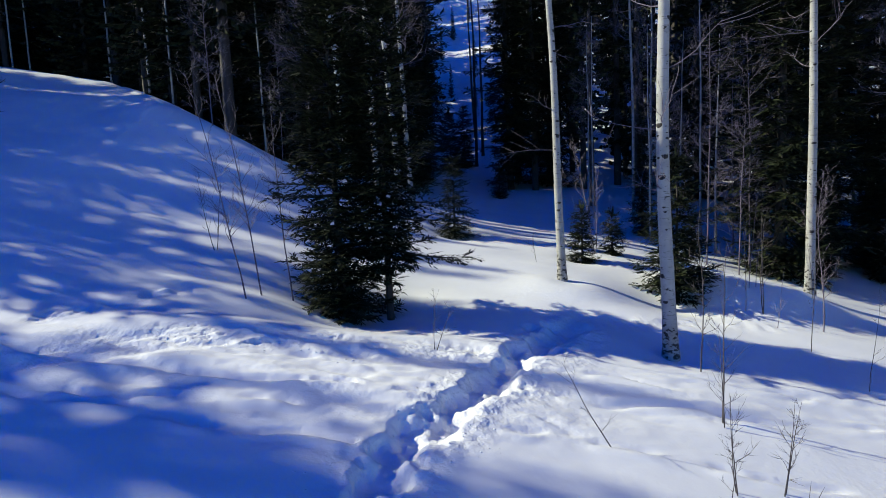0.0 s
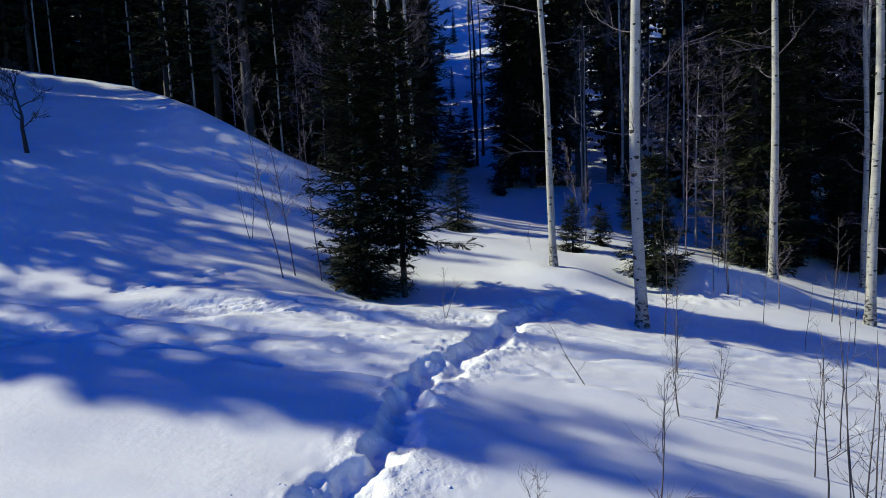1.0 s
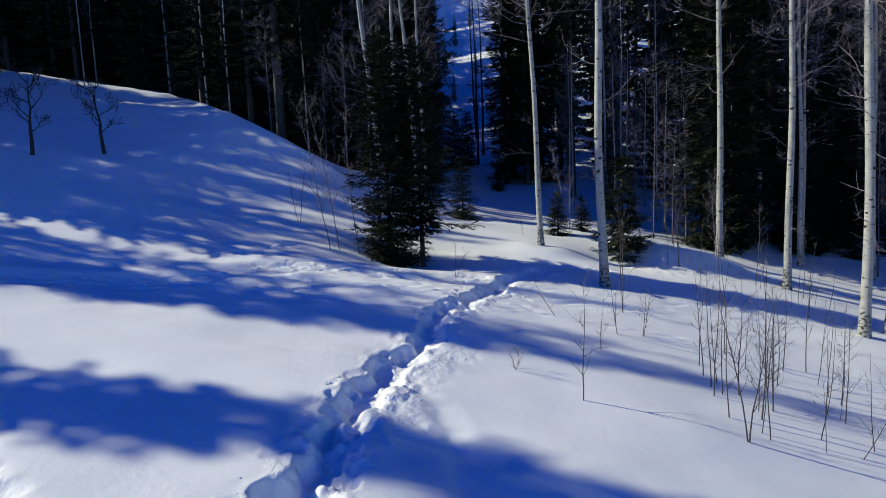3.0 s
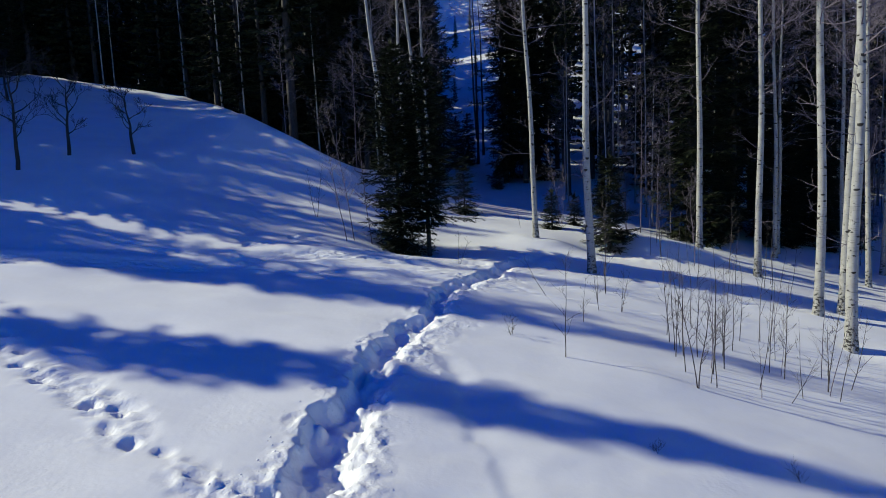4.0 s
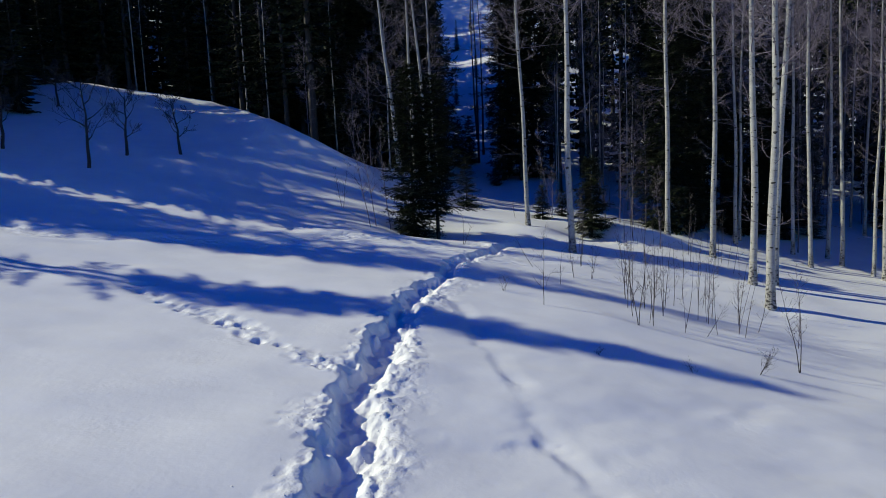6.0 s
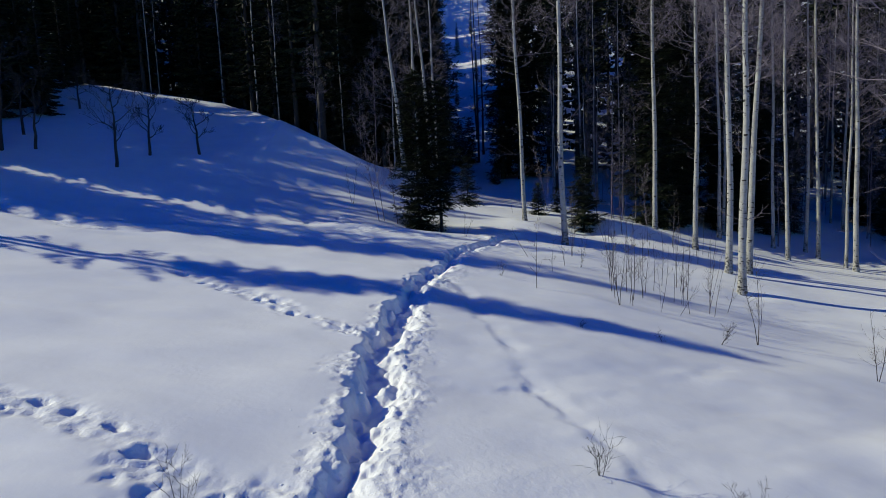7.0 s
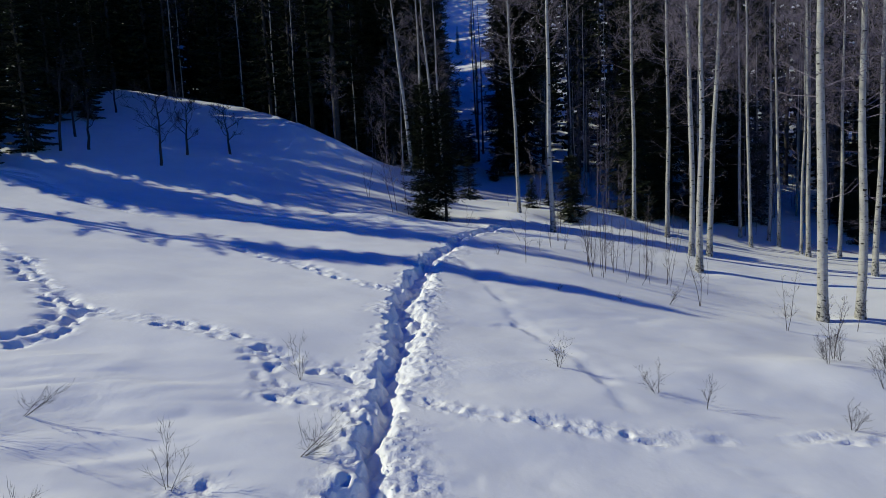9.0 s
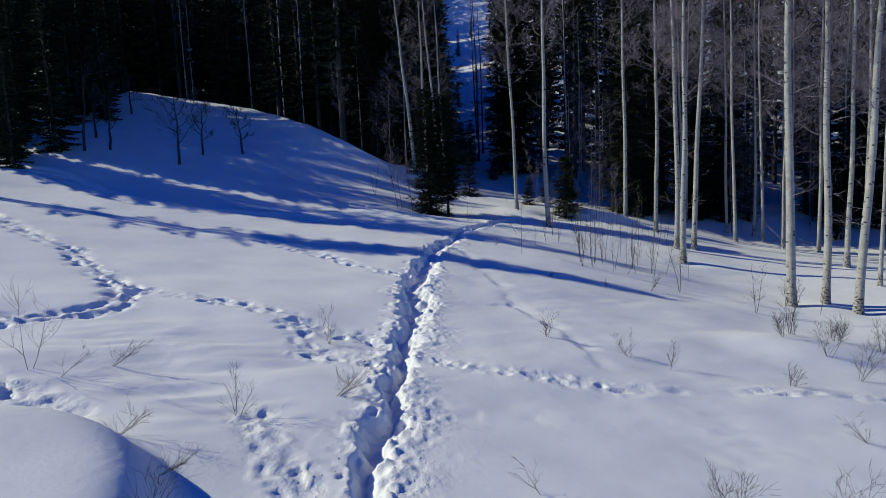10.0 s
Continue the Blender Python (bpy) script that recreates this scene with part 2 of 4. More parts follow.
def surface(x, y, tread=None):
    """The snow surface with drifts, tracks and hollows. tread: an array that takes up how broken the snow is."""
    rng = random.Random(5)
    z = terrain(x, y)
    near = np.exp(-((x / 26) ** 2 + ((y + 2) / 24) ** 2) ** 2)
    z = z + near * (0.10 * fractal(x * 0.35, y * 0.5, 2) + 0.035 * fractal(x * 0.7 + y * 0.4, y * 1.6, 2))
    z = z + (1 - near) * (0.5 - 0.42 * step(45, 58, y)) * fractal(x * 0.15, y * 0.15, 3)
    for a, b, rx, ry, h, steep in MOUNDS:
        q = ((x - a) / rx) ** 2 + ((y - b) / ry) ** 2
        z = z + h * np.exp(-q ** steep * 0.7)
    for a, b, r, h in WELLS:
        z = z - h * np.exp(-((x - a) ** 2 + (y - b) ** 2) / r ** 2)
    # trampled ground before the spruce: old tracks run along it
    worn = np.exp(-(((x + 2.0) / 5.0) ** 2 + ((y - 6.9) / 1.35) ** 2) ** 2) + 0.7 * np.exp(-(((x - 5.0) / 4.0) ** 2 + ((y - 7.6) / 0.9) ** 2) ** 2)
    z = z + worn * (0.05 * fractal(x * 0.6, y * 1.8, 2) + 0.040 * fractal(x * 1.6 + 0.5 * y, y * 5.0, 3) + 0.022 * fractal(x * 4.5, y * 9, 2))
    ruts = np.abs(fractal(x * 0.55 + 30, y * 2.2 + 0.25 * x, 3))
    z = z - np.minimum(worn, 1) * 0.030 * np.maximum(0, 1 - ruts / 0.10) * np.clip(0.5 + 2.0 * fractal(x * 1.6, y * 3 + 8, 2), 0, 1.1)
    broken = 0.5 * np.minimum(worn, 1) * np.clip(0.55 + 1.6 * fractal(x * 1.3, y * 2.6 + 31, 2), 0.1, 1)
    # the beaten trench: a steep-sided trough with a lumpy floor, kicked-out snow on both sides, most of it away from the sun
    side, arc = along_line(x, y, TRENCH)
    ends = step(36.2, 34.6, arc)
    farther = step(-1.0, 4.5, y)
    jag = 0.22 * fractal(x * 4, y * 4, 2) + 0.10 * fractal(x * 9, y * 9, 2)
    edge = side + 0.20 * fractal(arc * 1.2, 0 * arc + 3.0, 2) + jag
    closer = step(-5.0, -9.0, y)
    wide = 0.09 - 0.01 * farther - 0.06 * closer + (0.10 - 0.04 * closer) * fractal(arc * 1.4, arc * 0 + 15, 2)
    trench = ends * step(-wide - 0.24 + 0.05 * (farther + closer), -wide + 0.03, edge) * (1 - step(0.04, 0.54 - 0.14 * (farther + closer), edge - wide + 0.1))
    strides = 0.5 + 0.5 * np.sin(arc * 2 * math.pi / 0.62 + 2.0 * fractal(arc * 0.7, arc * 0 + 1, 2))
    z = z - trench * (0.25 - 0.10 * farther + 0.05 * strides + 0.09 * fractal(x * 4 + 9, y * 4, 2) + 0.06 * fractal(x * 11, y * 11, 2))
    right = step(0.0, 0.3, side)
    reach = np.where(side > 0, side - wide - 0.1, (-side - wide) * 1.5) / (0.75 + 0.9 * fractal(x * 1.1, y * 1.1 + 50, 2))
    spoil = ends * (1 - trench) * step(1.0, 0.0, reach) * (1 - 0.45 * farther)
    lump = lattice(x * 6.3 + 4, y * 6.3) + 0.7 * lattice(x * 12.1, y * 12.1 + 3) - 0.85
    clods = np.clip(lump * 2.6, -0.45, 0.55) + 0.4 * (lattice(x * 16, y * 16 + 7) - 0.5)
    z = z + spoil * (0.018 + 0.044 * clods + 0.035 * fractal(x * 2.4, y * 2.4 + 9, 2))
    pocks = ends * step(1.5, 0.5, reach) * step(0.17, 0.30, fractal(x * 6.0, y * 7.0 + 40, 1))
    z = z - (0.020 - 0.008 * right) * pocks * (1 - trench)
    broken = np.maximum(broken, ends * np.maximum(step(1.3, 0.1, reach), 0.9 * trench))
    # old trail along the foot of the hill
    side, arc = along_line(x, y, HILL_TRAIL)
    band = step(0.6, 0.15, np.abs(side))
    broken = np.maximum(broken, 0.9 * band)
    z = z - band * (0.045 + 0.055 * fractal(arc * 2.2, side * 5 + 20, 3) + 0.02 * fractal(x * 8, y * 15, 2))
    z = z - band * 0.06 * np.maximum(0, 1 - np.abs(fractal(arc * 0.9 + 12, side * 4.5, 3)) / 0.07) * np.clip(0.5 + 2 * fractal(arc * 2.5, side * 3 + 8, 2), 0, 1.2) + 0.018 * step(0.35, 0.0, np.abs(np.abs(side) - 0.65))
    # half-filled troughs: a steep edge on the sunward side, a long run-out on the other
    for k, (line, wide, depth) in enumerate(FAINT_TRAILS):
        side, arc = along_line(x, y, line)
        off = (side + 0.22 * fractal(arc * 1.1, arc * 0 + 8 + k, 3)) / wide
        dent = step(-0.8, 0.1, off + 0.5 * fractal(x * 4, y * 4, 2)) * step(1.6, -0.1, off) * step(0.0, 0.4, arc)
        z = z - depth * dent * np.clip(0.6 + 2.4 * fractal(arc * 1.6, arc * 0 + 3 * k, 3), 0.1, 1.5)
    # wind drifts in the open snow
    open_snow = np.exp(-(((x + 7.5) / 4.5) ** 2 + ((y + 9.5) / 2.6) ** 2) ** 2)
    waves = fractal(x * 0.32 + 0.25 * y, y * 1.25 - 0.35 * x, 2)
    z = z + open_snow * (0.22 * np.minimum(waves, 0.10) + 0.05 * np.abs(fractal(x * 0.9 + 0.6 * y, y * 2.6 - 0.8 * x, 2)))
    patch = np.exp(-(((x - 1.6) / 2.2) ** 2 + ((y + 9.9) / 1.1) ** 2) ** 2) * step(-0.15, 0.3, fractal(x * 0.8, y * 0.8 + 3, 2))
    z = z + patch * 0.030 * fractal(x * 3.2 + y, y * 6.0, 2)
    calm = np.exp(-(((x - 2.5) / 5.0) ** 2 + ((y + 5.0) / 6.0) ** 2) ** 2)
    z = z + calm * 0.035 * fractal(x * 0.8 - 0.5 * y, y * 1.1 + 7, 3)
    # old tracks blown half full
    for k, line in enumerate(GROOVES):
        side, arc = along_line(x, y, line)
        off = side + 0.22 * fractal(arc * 0.9, arc * 0 + 11 * k, 3)
        z = z - (0.045 * step(0.10, 0.01, np.abs(off)) - 0.022 * step(0.12, 0.02, np.abs(off - 0.14))) * np.clip(0.55 + 2.2 * fractal(arc * 2.3, arc * 0 + 5 * k, 3), 0, 1.3) * step(0.0, 0.8, arc)
    # single steps
    for line, gap, sway, depth in PRINT_TRAILS:
        side, arc = along_line(x, y, line)
        rough = step(sway + 0.30, sway, np.abs(side + 0.25 * fractal(arc * 1.3, arc * 0 + 7, 2))) * np.clip(0.4 + 1.8 * fractal(arc * 0.9 + 5, arc * 0, 2), 0, 1)
        broken = np.maximum(broken, 0.8 * rough)
        z = z - rough * (0.25 * depth + 0.8 * depth * fractal(x * 5 + 2, y * 5, 3))
        for px, py, ux, uy in spaced(line, gap, sway, rng):
            if rng.random() < 0.2:
                continue
            box = (np.abs(x - px) < 0.6) & (np.abs(y - py) < 0.6)
            lx, ly = x[box] - px, y[box] - py
            a, b = lx * ux + ly * uy, -lx * uy + ly * ux
            q = (a / rng.uniform(0.09, 0.17)) ** 2 + (b / rng.uniform(0.055, 0.10)) ** 2
            q = q * np.clip(1 + 2.0 * fractal(x[box] * 7, y[box] * 7, 2), 0.35, 2.4)
            z[box] += -depth * rng.uniform(0.25, 0.8) * np.exp(-np.abs(q) ** 2) + 0.02 * np.exp(-((np.sqrt(np.abs(q)) - 1.5) / 0.4) ** 2) * rng.random()
    if tread is not None:
        tread[:] = broken
    return z


def spread(*bands):
    """Rising grid lines from (start, end, gap) bands."""
    out = []
    for a, b, gap in bands:
        n = max(1, round((b - a) / gap))
        out += [a + (b - a) * i / n for i in range(n)]
    return np.array(out + [bands[-1][1]])


def build_ground():
    xs = spread((-260, -60, 20), (-60, -26, 2.0), (-26, -19, 0.25), (-19, -12, 0.14), (-12, -8, 0.075), (-8, -4.2, 0.058), (-4.2, -3.1, 0.045), (-3.1, -1.3, 0.028), (-1.3, 1.4, 0.037), (1.4, 8, 0.09), (8, 20, 0.25), (20, 44, 1.5), (44, 260, 18))
    ys = spread((-120, -40, 10), (-40, -18, 1.5), (-18, -14, 0.12), (-14, 0, 0.036), (0, 10, 0.044), (10, 20, 0.14), (20, 50, 0.9), (50, 130, 2.5), (130, 320, 12))
    gx, gy = np.meshgrid(xs, ys)
    tread = np.zeros(gx.shape)
    gz = surface(gx, gy, tread)
    nx, ny = len(xs), len(ys)
    me = bpy.data.meshes.new("ground")
    verts = np.stack([gx, gy, gz], -1).reshape(-1, 3)
    i = np.arange((ny - 1) * (nx - 1))
    r, c = i // (nx - 1), i % (nx - 1)
    base = r * nx + c
    quads = np.stack([base, base + 1, base + nx + 1, base + nx], -1)
    me.vertices.add(len(verts))
    me.vertices.foreach_set("co", verts.astype(np.float32).ravel())
    me.loops.add(quads.size)
    me.loops.foreach_set("vertex_index", quads.astype(np.int32).ravel())
    me.polygons.add(len(quads))
    me.polygons.foreach_set("loop_start", (np.arange(len(quads)) * 4).astype(np.int32))
    me.update(calc_edges=True)
    me.polygons.foreach_set("use_smooth", np.ones(len(quads), dtype=bool))
    me.attributes.new("tread", "FLOAT", "POINT").data.foreach_set("value", tread.astype(np.float32).ravel())
    me.materials.append(SNOW)
    return tagged(new("ground", me), "white snow-covered ground with a trodden trench and footprints", "snow ground", kind="structure")


def ground_z(x, y):
    return float(surface(np.array([[x]], float), np.array([[y]], float))[0, 0])


build_ground()



def snow_crumbs():
    """Broken crusts of snow kicked out along the trench."""
    rng = random.Random(21)
    verts, faces = [], []
    for line, gap, spread_out, sizes in ((TRENCH, 0.016, 0.75, (0.008, 0.030)), (HILL_TRAIL, 0.06, 0.5, (0.008, 0.03))):
        for px, py, ux, uy in spaced(line, gap, 0.0, rng):
            if py < -16 or px < -19 or py > 9.6:
                continue
            off = 0.28 + abs(rng.gauss(0, 0.30)) * spread_out
            off = off if rng.random() < 0.68 else -off
            x, y = px + uy * off + rng.uniform(-0.05, 0.05), py - ux * off
            r = sizes[0] + (sizes[1] - sizes[0]) * rng.random() ** 3
            verts.append((x, y, r))
    pts = np.array(verts)
    z = surface(pts[:, :1], pts[:, 1:2])[:, 0]
    verts = []
    corners = [(1, 0, 0), (-0.5, 0.86, 0.1), (-0.5, -0.86, -0.1), (0.1, 0.1, 0.8), (0.4, 0.7, 0.45), (-0.7, 0.1, 0.5), (0.3, -0.75, 0.4)]
    shell = [(0, 4, 6), (0, 1, 4), (1, 5, 4), (1, 2, 5), (2, 6, 5), (2, 0, 6), (4, 5, 3), (5, 6, 3), (6, 4, 3), (0, 2, 1)]
    for (x, y, r), h in zip(pts, z):
        n, w = len(verts), rng.uniform(0, 6.28)
        c, q = math.cos(w), math.sin(w)
        for a, b, d in corners:
            a, b, d = a * rng.uniform(0.7, 1.3), b * rng.uniform(0.7, 1.3), d * rng.uniform(0.7, 1.2)
            verts.append((x + r * (c * a - q * b), y + r * (q * a + c * b), h + r * d - 0.45 * r))
        faces += [tuple(n + i for i in f) for f in shell]
    me = bpy.data.meshes.new("snow_crumbs")
    me.from_pydata(verts, [], faces)
    me.polygons.foreach_set("use_smooth", [True] * len(faces))
    me.materials.append(SNOW)
    tagged(new("snow_crumbs", me), "loose white snow crumbs kicked up along the trench", "snow crumbs", kind="stuff")


snow_crumbs()


# ---- growing things ----
class Shape:
    """Collects vertices and faces of one mesh."""

    def __init__(self):
        self.v, self.f = [], []

    def tube(self, pts, radii, sides=5, cap=True):
        start = len(self.v)
        pts = [Vector(p) for p in pts]
        for k, p in enumerate(pts):
            d = (pts[min(k + 1, len(pts) - 1)] - pts[max(k - 1, 0)]).normalized()
            a = d.cross(Vector((0.31, 0.95, 0.05))).normalized()
            b = d.cross(a)
            for s in range(sides):
                w = 2 * math.pi * s / sides
                self.v.append(p + radii[k] * (math.cos(w) * a + math.sin(w) * b))
        for k in range(len(pts) - 1):
            for s in range(sides):
                i, j = start + k * sides + s, start + k * sides + (s + 1) % sides
                self.f.append((i, j, j + sides, i + sides))
        if cap:
            self.f.append(tuple(start + (len(pts) - 1) * sides + s for s in range(sides)))

    def blade(self, p, d, up, length, width):
        """A pointed diamond along d."""
        side = d.cross(up).normalized() * (width / 2)
        n = len(self.v)
        mid = p + d * (0.42 * length)
        self.v += [p, mid + side, p + d * length, mid - side]
        self.f.append((n, n + 1, n + 2, n + 3))

    def mesh(self, name, mat, smooth=False):
        me = bpy.data.meshes.new(name)
        me.from_pydata([tuple(v) for v in self.v], [], self.f)
        if smooth:
            me.polygons.foreach_set("use_smooth", [True] * len(self.f))
        me.materials.append(mat)
        return me


def part(name, mesh, parent, label=""):
    ob = new(name, mesh)
    ob.parent = parent
    return tagged(ob, label) if label else ob


def turned(v, axis, angle):
    return Matrix.Rotation(angle, 3, axis) @ v


def spruce(seed, height, radius, gap, twigs, width, bare=0.06, per_whorl=6, fine=False, droop=0.25, lumps=0, boughs=(), sprigs=7, needle=0.16, taper=0.75):
    """A spruce: Empty > trunk, crown (needle sprays on drooping boughs), boughs' wood in the trunk."""
    rng = random.Random(seed)
    wood, leaf, load = Shape(), Shape(), Shape()
    n = 10
    bend = [Vector((rng.uniform(-1, 1), rng.uniform(-1, 1), 0)) * 0.012 * height for _ in range(3)]

    def axis(t):
        return Vector((0, 0, t * height)) + bend[0] * math.sin(3 * t) * t + bend[1] * math.sin(7 * t) * t * 0.4

    r0 = 0.0095 * height + 0.02
    wood.tube([axis(k / n) - (Vector((0, 0, 0.3)) if k == 0 else Vector()) for k in range(n + 1)], [r0 * (1 - 0.93 * k / n) for k in range(n + 1)], 8)
    z = bare * height
    up = Vector((0, 0, 1))
    while z < height * 0.985:
        t = z / height
        reach = radius * (1 - t) ** taper * min(1.0, 0.62 + 4 * max(0, t - bare)) + 0.05 * radius
        count = max(3, round(per_whorl * (1 - 0.3 * t)))
        turn = rng.uniform(0, 6.28)
        burst = rng.uniform(0.6, 1.15) if fine else 1.0
        long_ones = [b for b in boughs if z <= b[0] < z + gap * 0.75]
        for k in range(count + len(long_ones)):
            if k < count and rng.random() < 0.08:
                continue
            az = turn + 6.283 * k / count + rng.uniform(-0.35, 0.35)
            ln = reach * burst * rng.uniform(0.45, 1.2) * (1 + 0.16 * math.sin(az * 2 + 9 * t + seed))
            if k >= count:
                az, ln = long_ones[k - count][1:]
            out = Vector((math.cos(az), math.sin(az), 0))
            sag = droop * (1.15 - 1.5 * t) * rng.uniform(0.6, 1.4)
            p0 = axis(min(1, t)) + up * rng.uniform(-0.5, 0.5) * gap
            pts = []
            for j in range(5):
                s = j / 4
                pts.append(p0 + out * ln * s + up * ln * (-sag * 1.6 * s + sag * 0.9 * s * s + 0.18 * t * s))
            bones = pts if fine and height < 10 else pts[::2]
            wood.tube(bones, [max(0.004, 0.022 * ln * (1 - 0.85 * j / (len(bones) - 1))) for j in range(len(bones))], 3, False)
            m = max(4, round(twigs * ln / radius + 2))
            for j in range(m):
                s = (j + rng.random()) / m
                s = 0.12 + 0.88 * s
                q = s * 4
                i = min(3, int(q))
                p = pts[i].lerp(pts[i + 1], q - i)
                d0 = (pts[i + 1] - pts[i]).normalized()
                hand = 1 if j % 2 else -1
                d = turned(d0, up, hand * rng.uniform(0.5, 1.05) * (1 - 0.45 * s))
                d = (d + up * rng.uniform(-0.45, 0.35 if fine else 0.12)).normalized()
                l = (0.20 + 0.30 * ln * (1.1 - s)) * rng.uniform(0.7, 1.2)
                if fine:
                    for g in range(sprigs):
                        sg = (g + rng.random()) / sprigs
                        base = p + d * (l * sg)
                        dd = turned(d, up, (1 if g % 2 else -1) * rng.uniform(0.35, 0.8))
                        dd = (dd + up * rng.uniform(-0.35, 0.35)).normalized()
                        leaf.blade(base, dd, (up + out * rng.uniform(-0.8, 0.8)).normalized(), needle * rng.uniform(0.7, 1.3), width * 0.42)
                    leaf.blade(p, d, up, l * 1.1, width * 0.35)
                else:
                    leaf.blade(p, d, (up + out * rng.uniform(-0.5, 0.5)).normalized(), l, width * rng.uniform(0.7, 1.3))
                    leaf.blade(p, (d - up * rng.uniform(0.1, 0.5)).normalized(), d0.cross(up).normalized() + up * 0.3, l * 0.9, width * rng.uniform(0.6, 1.1))
            leaf.blade(pts[3], (pts[4] - pts[3]).normalized(), up, ln * 0.3 + 0.15, width)
            if lumps and rng.random() < lumps and ln > 0.6:
                c = pts[2].lerp(pts[3], rng.random()) + up * 0.05
                s = rng.uniform(0.10, 0.24)
                base = len(load.v)
                for a in range(7):
                    w = 6.283 * a / 7
                    load.v.append(c + Vector((math.cos(w), math.sin(w), -0.2)) * s * rng.uniform(0.7, 1.2))
                load.v.append(c + up * s * 0.35)
                for a in range(7):
                    load.f.append((base + a, base + (a + 1) % 7, base + 7))
        z += gap * rng.uniform(0.75, 1.25)
    top = axis(1)
    for k in range(5):
        leaf.blade(top - up * 0.25, (up + Vector((rng.uniform(-1, 1), rng.uniform(-1, 1), 0)) * 0.25).normalized(), Vector((1, 0, 0)), 0.45, width * 0.7)
    tree = new("spruce")
    part("trunk", wood.mesh("spruce_trunk", SPRUCE_BARK, True), tree, "scaly dark brown trunk")
    part("crown", leaf.mesh("spruce_crown", NEEDLES), tree, "dark green needle boughs")
    if load.v:
        tagged(part("snow_load", load.mesh("snow_load", SNOW, True), tree, "small clumps of snow on the boughs"), kind="stuff")
    return tree


def grow(shape, rng, p, d, length, r, depth, sides=3, spread_angle=0.7, rise=0.25, kids=4, least=0.0055):
    """A wriggling twig with side twigs."""
    n = 4 if depth > 0 else 2
    pts, rad = [p.copy()], [r]
    for k in range(n):
        d = (d + Vector((rng.uniform(-1, 1), rng.uniform(-1, 1), rng.uniform(-0.6, 0.8))) * 0.30 + Vector((0, 0, rise * 0.25))).normalized()
        p = p + d * (length / n)
        pts.append(p.copy())
        rad.append(r * (1 - 0.72 * (k + 1) / n))
    shape.tube(pts, rad, sides, False)
    if depth <= 0:
        return
    for k in range(kids):
        s = rng.uniform(0.25, 1.0) * n
        i = min(n - 1, int(s))
        q = pts[i].lerp(pts[i + 1], s - i)
        dd = (pts[i + 1] - pts[i]).normalized()
        axis = dd.cross(Vector((rng.uniform(-1, 1), rng.uniform(-1, 1), rng.uniform(-1, 1)))).normalized()
        nd = turned(dd, axis, spread_angle * rng.uniform(0.6, 1.3))
        grow(shape, rng, q, nd, length * rng.uniform(0.4, 0.65), max(least, rad[i] * 0.6), depth - 1, sides, spread_angle, rise, kids, least)


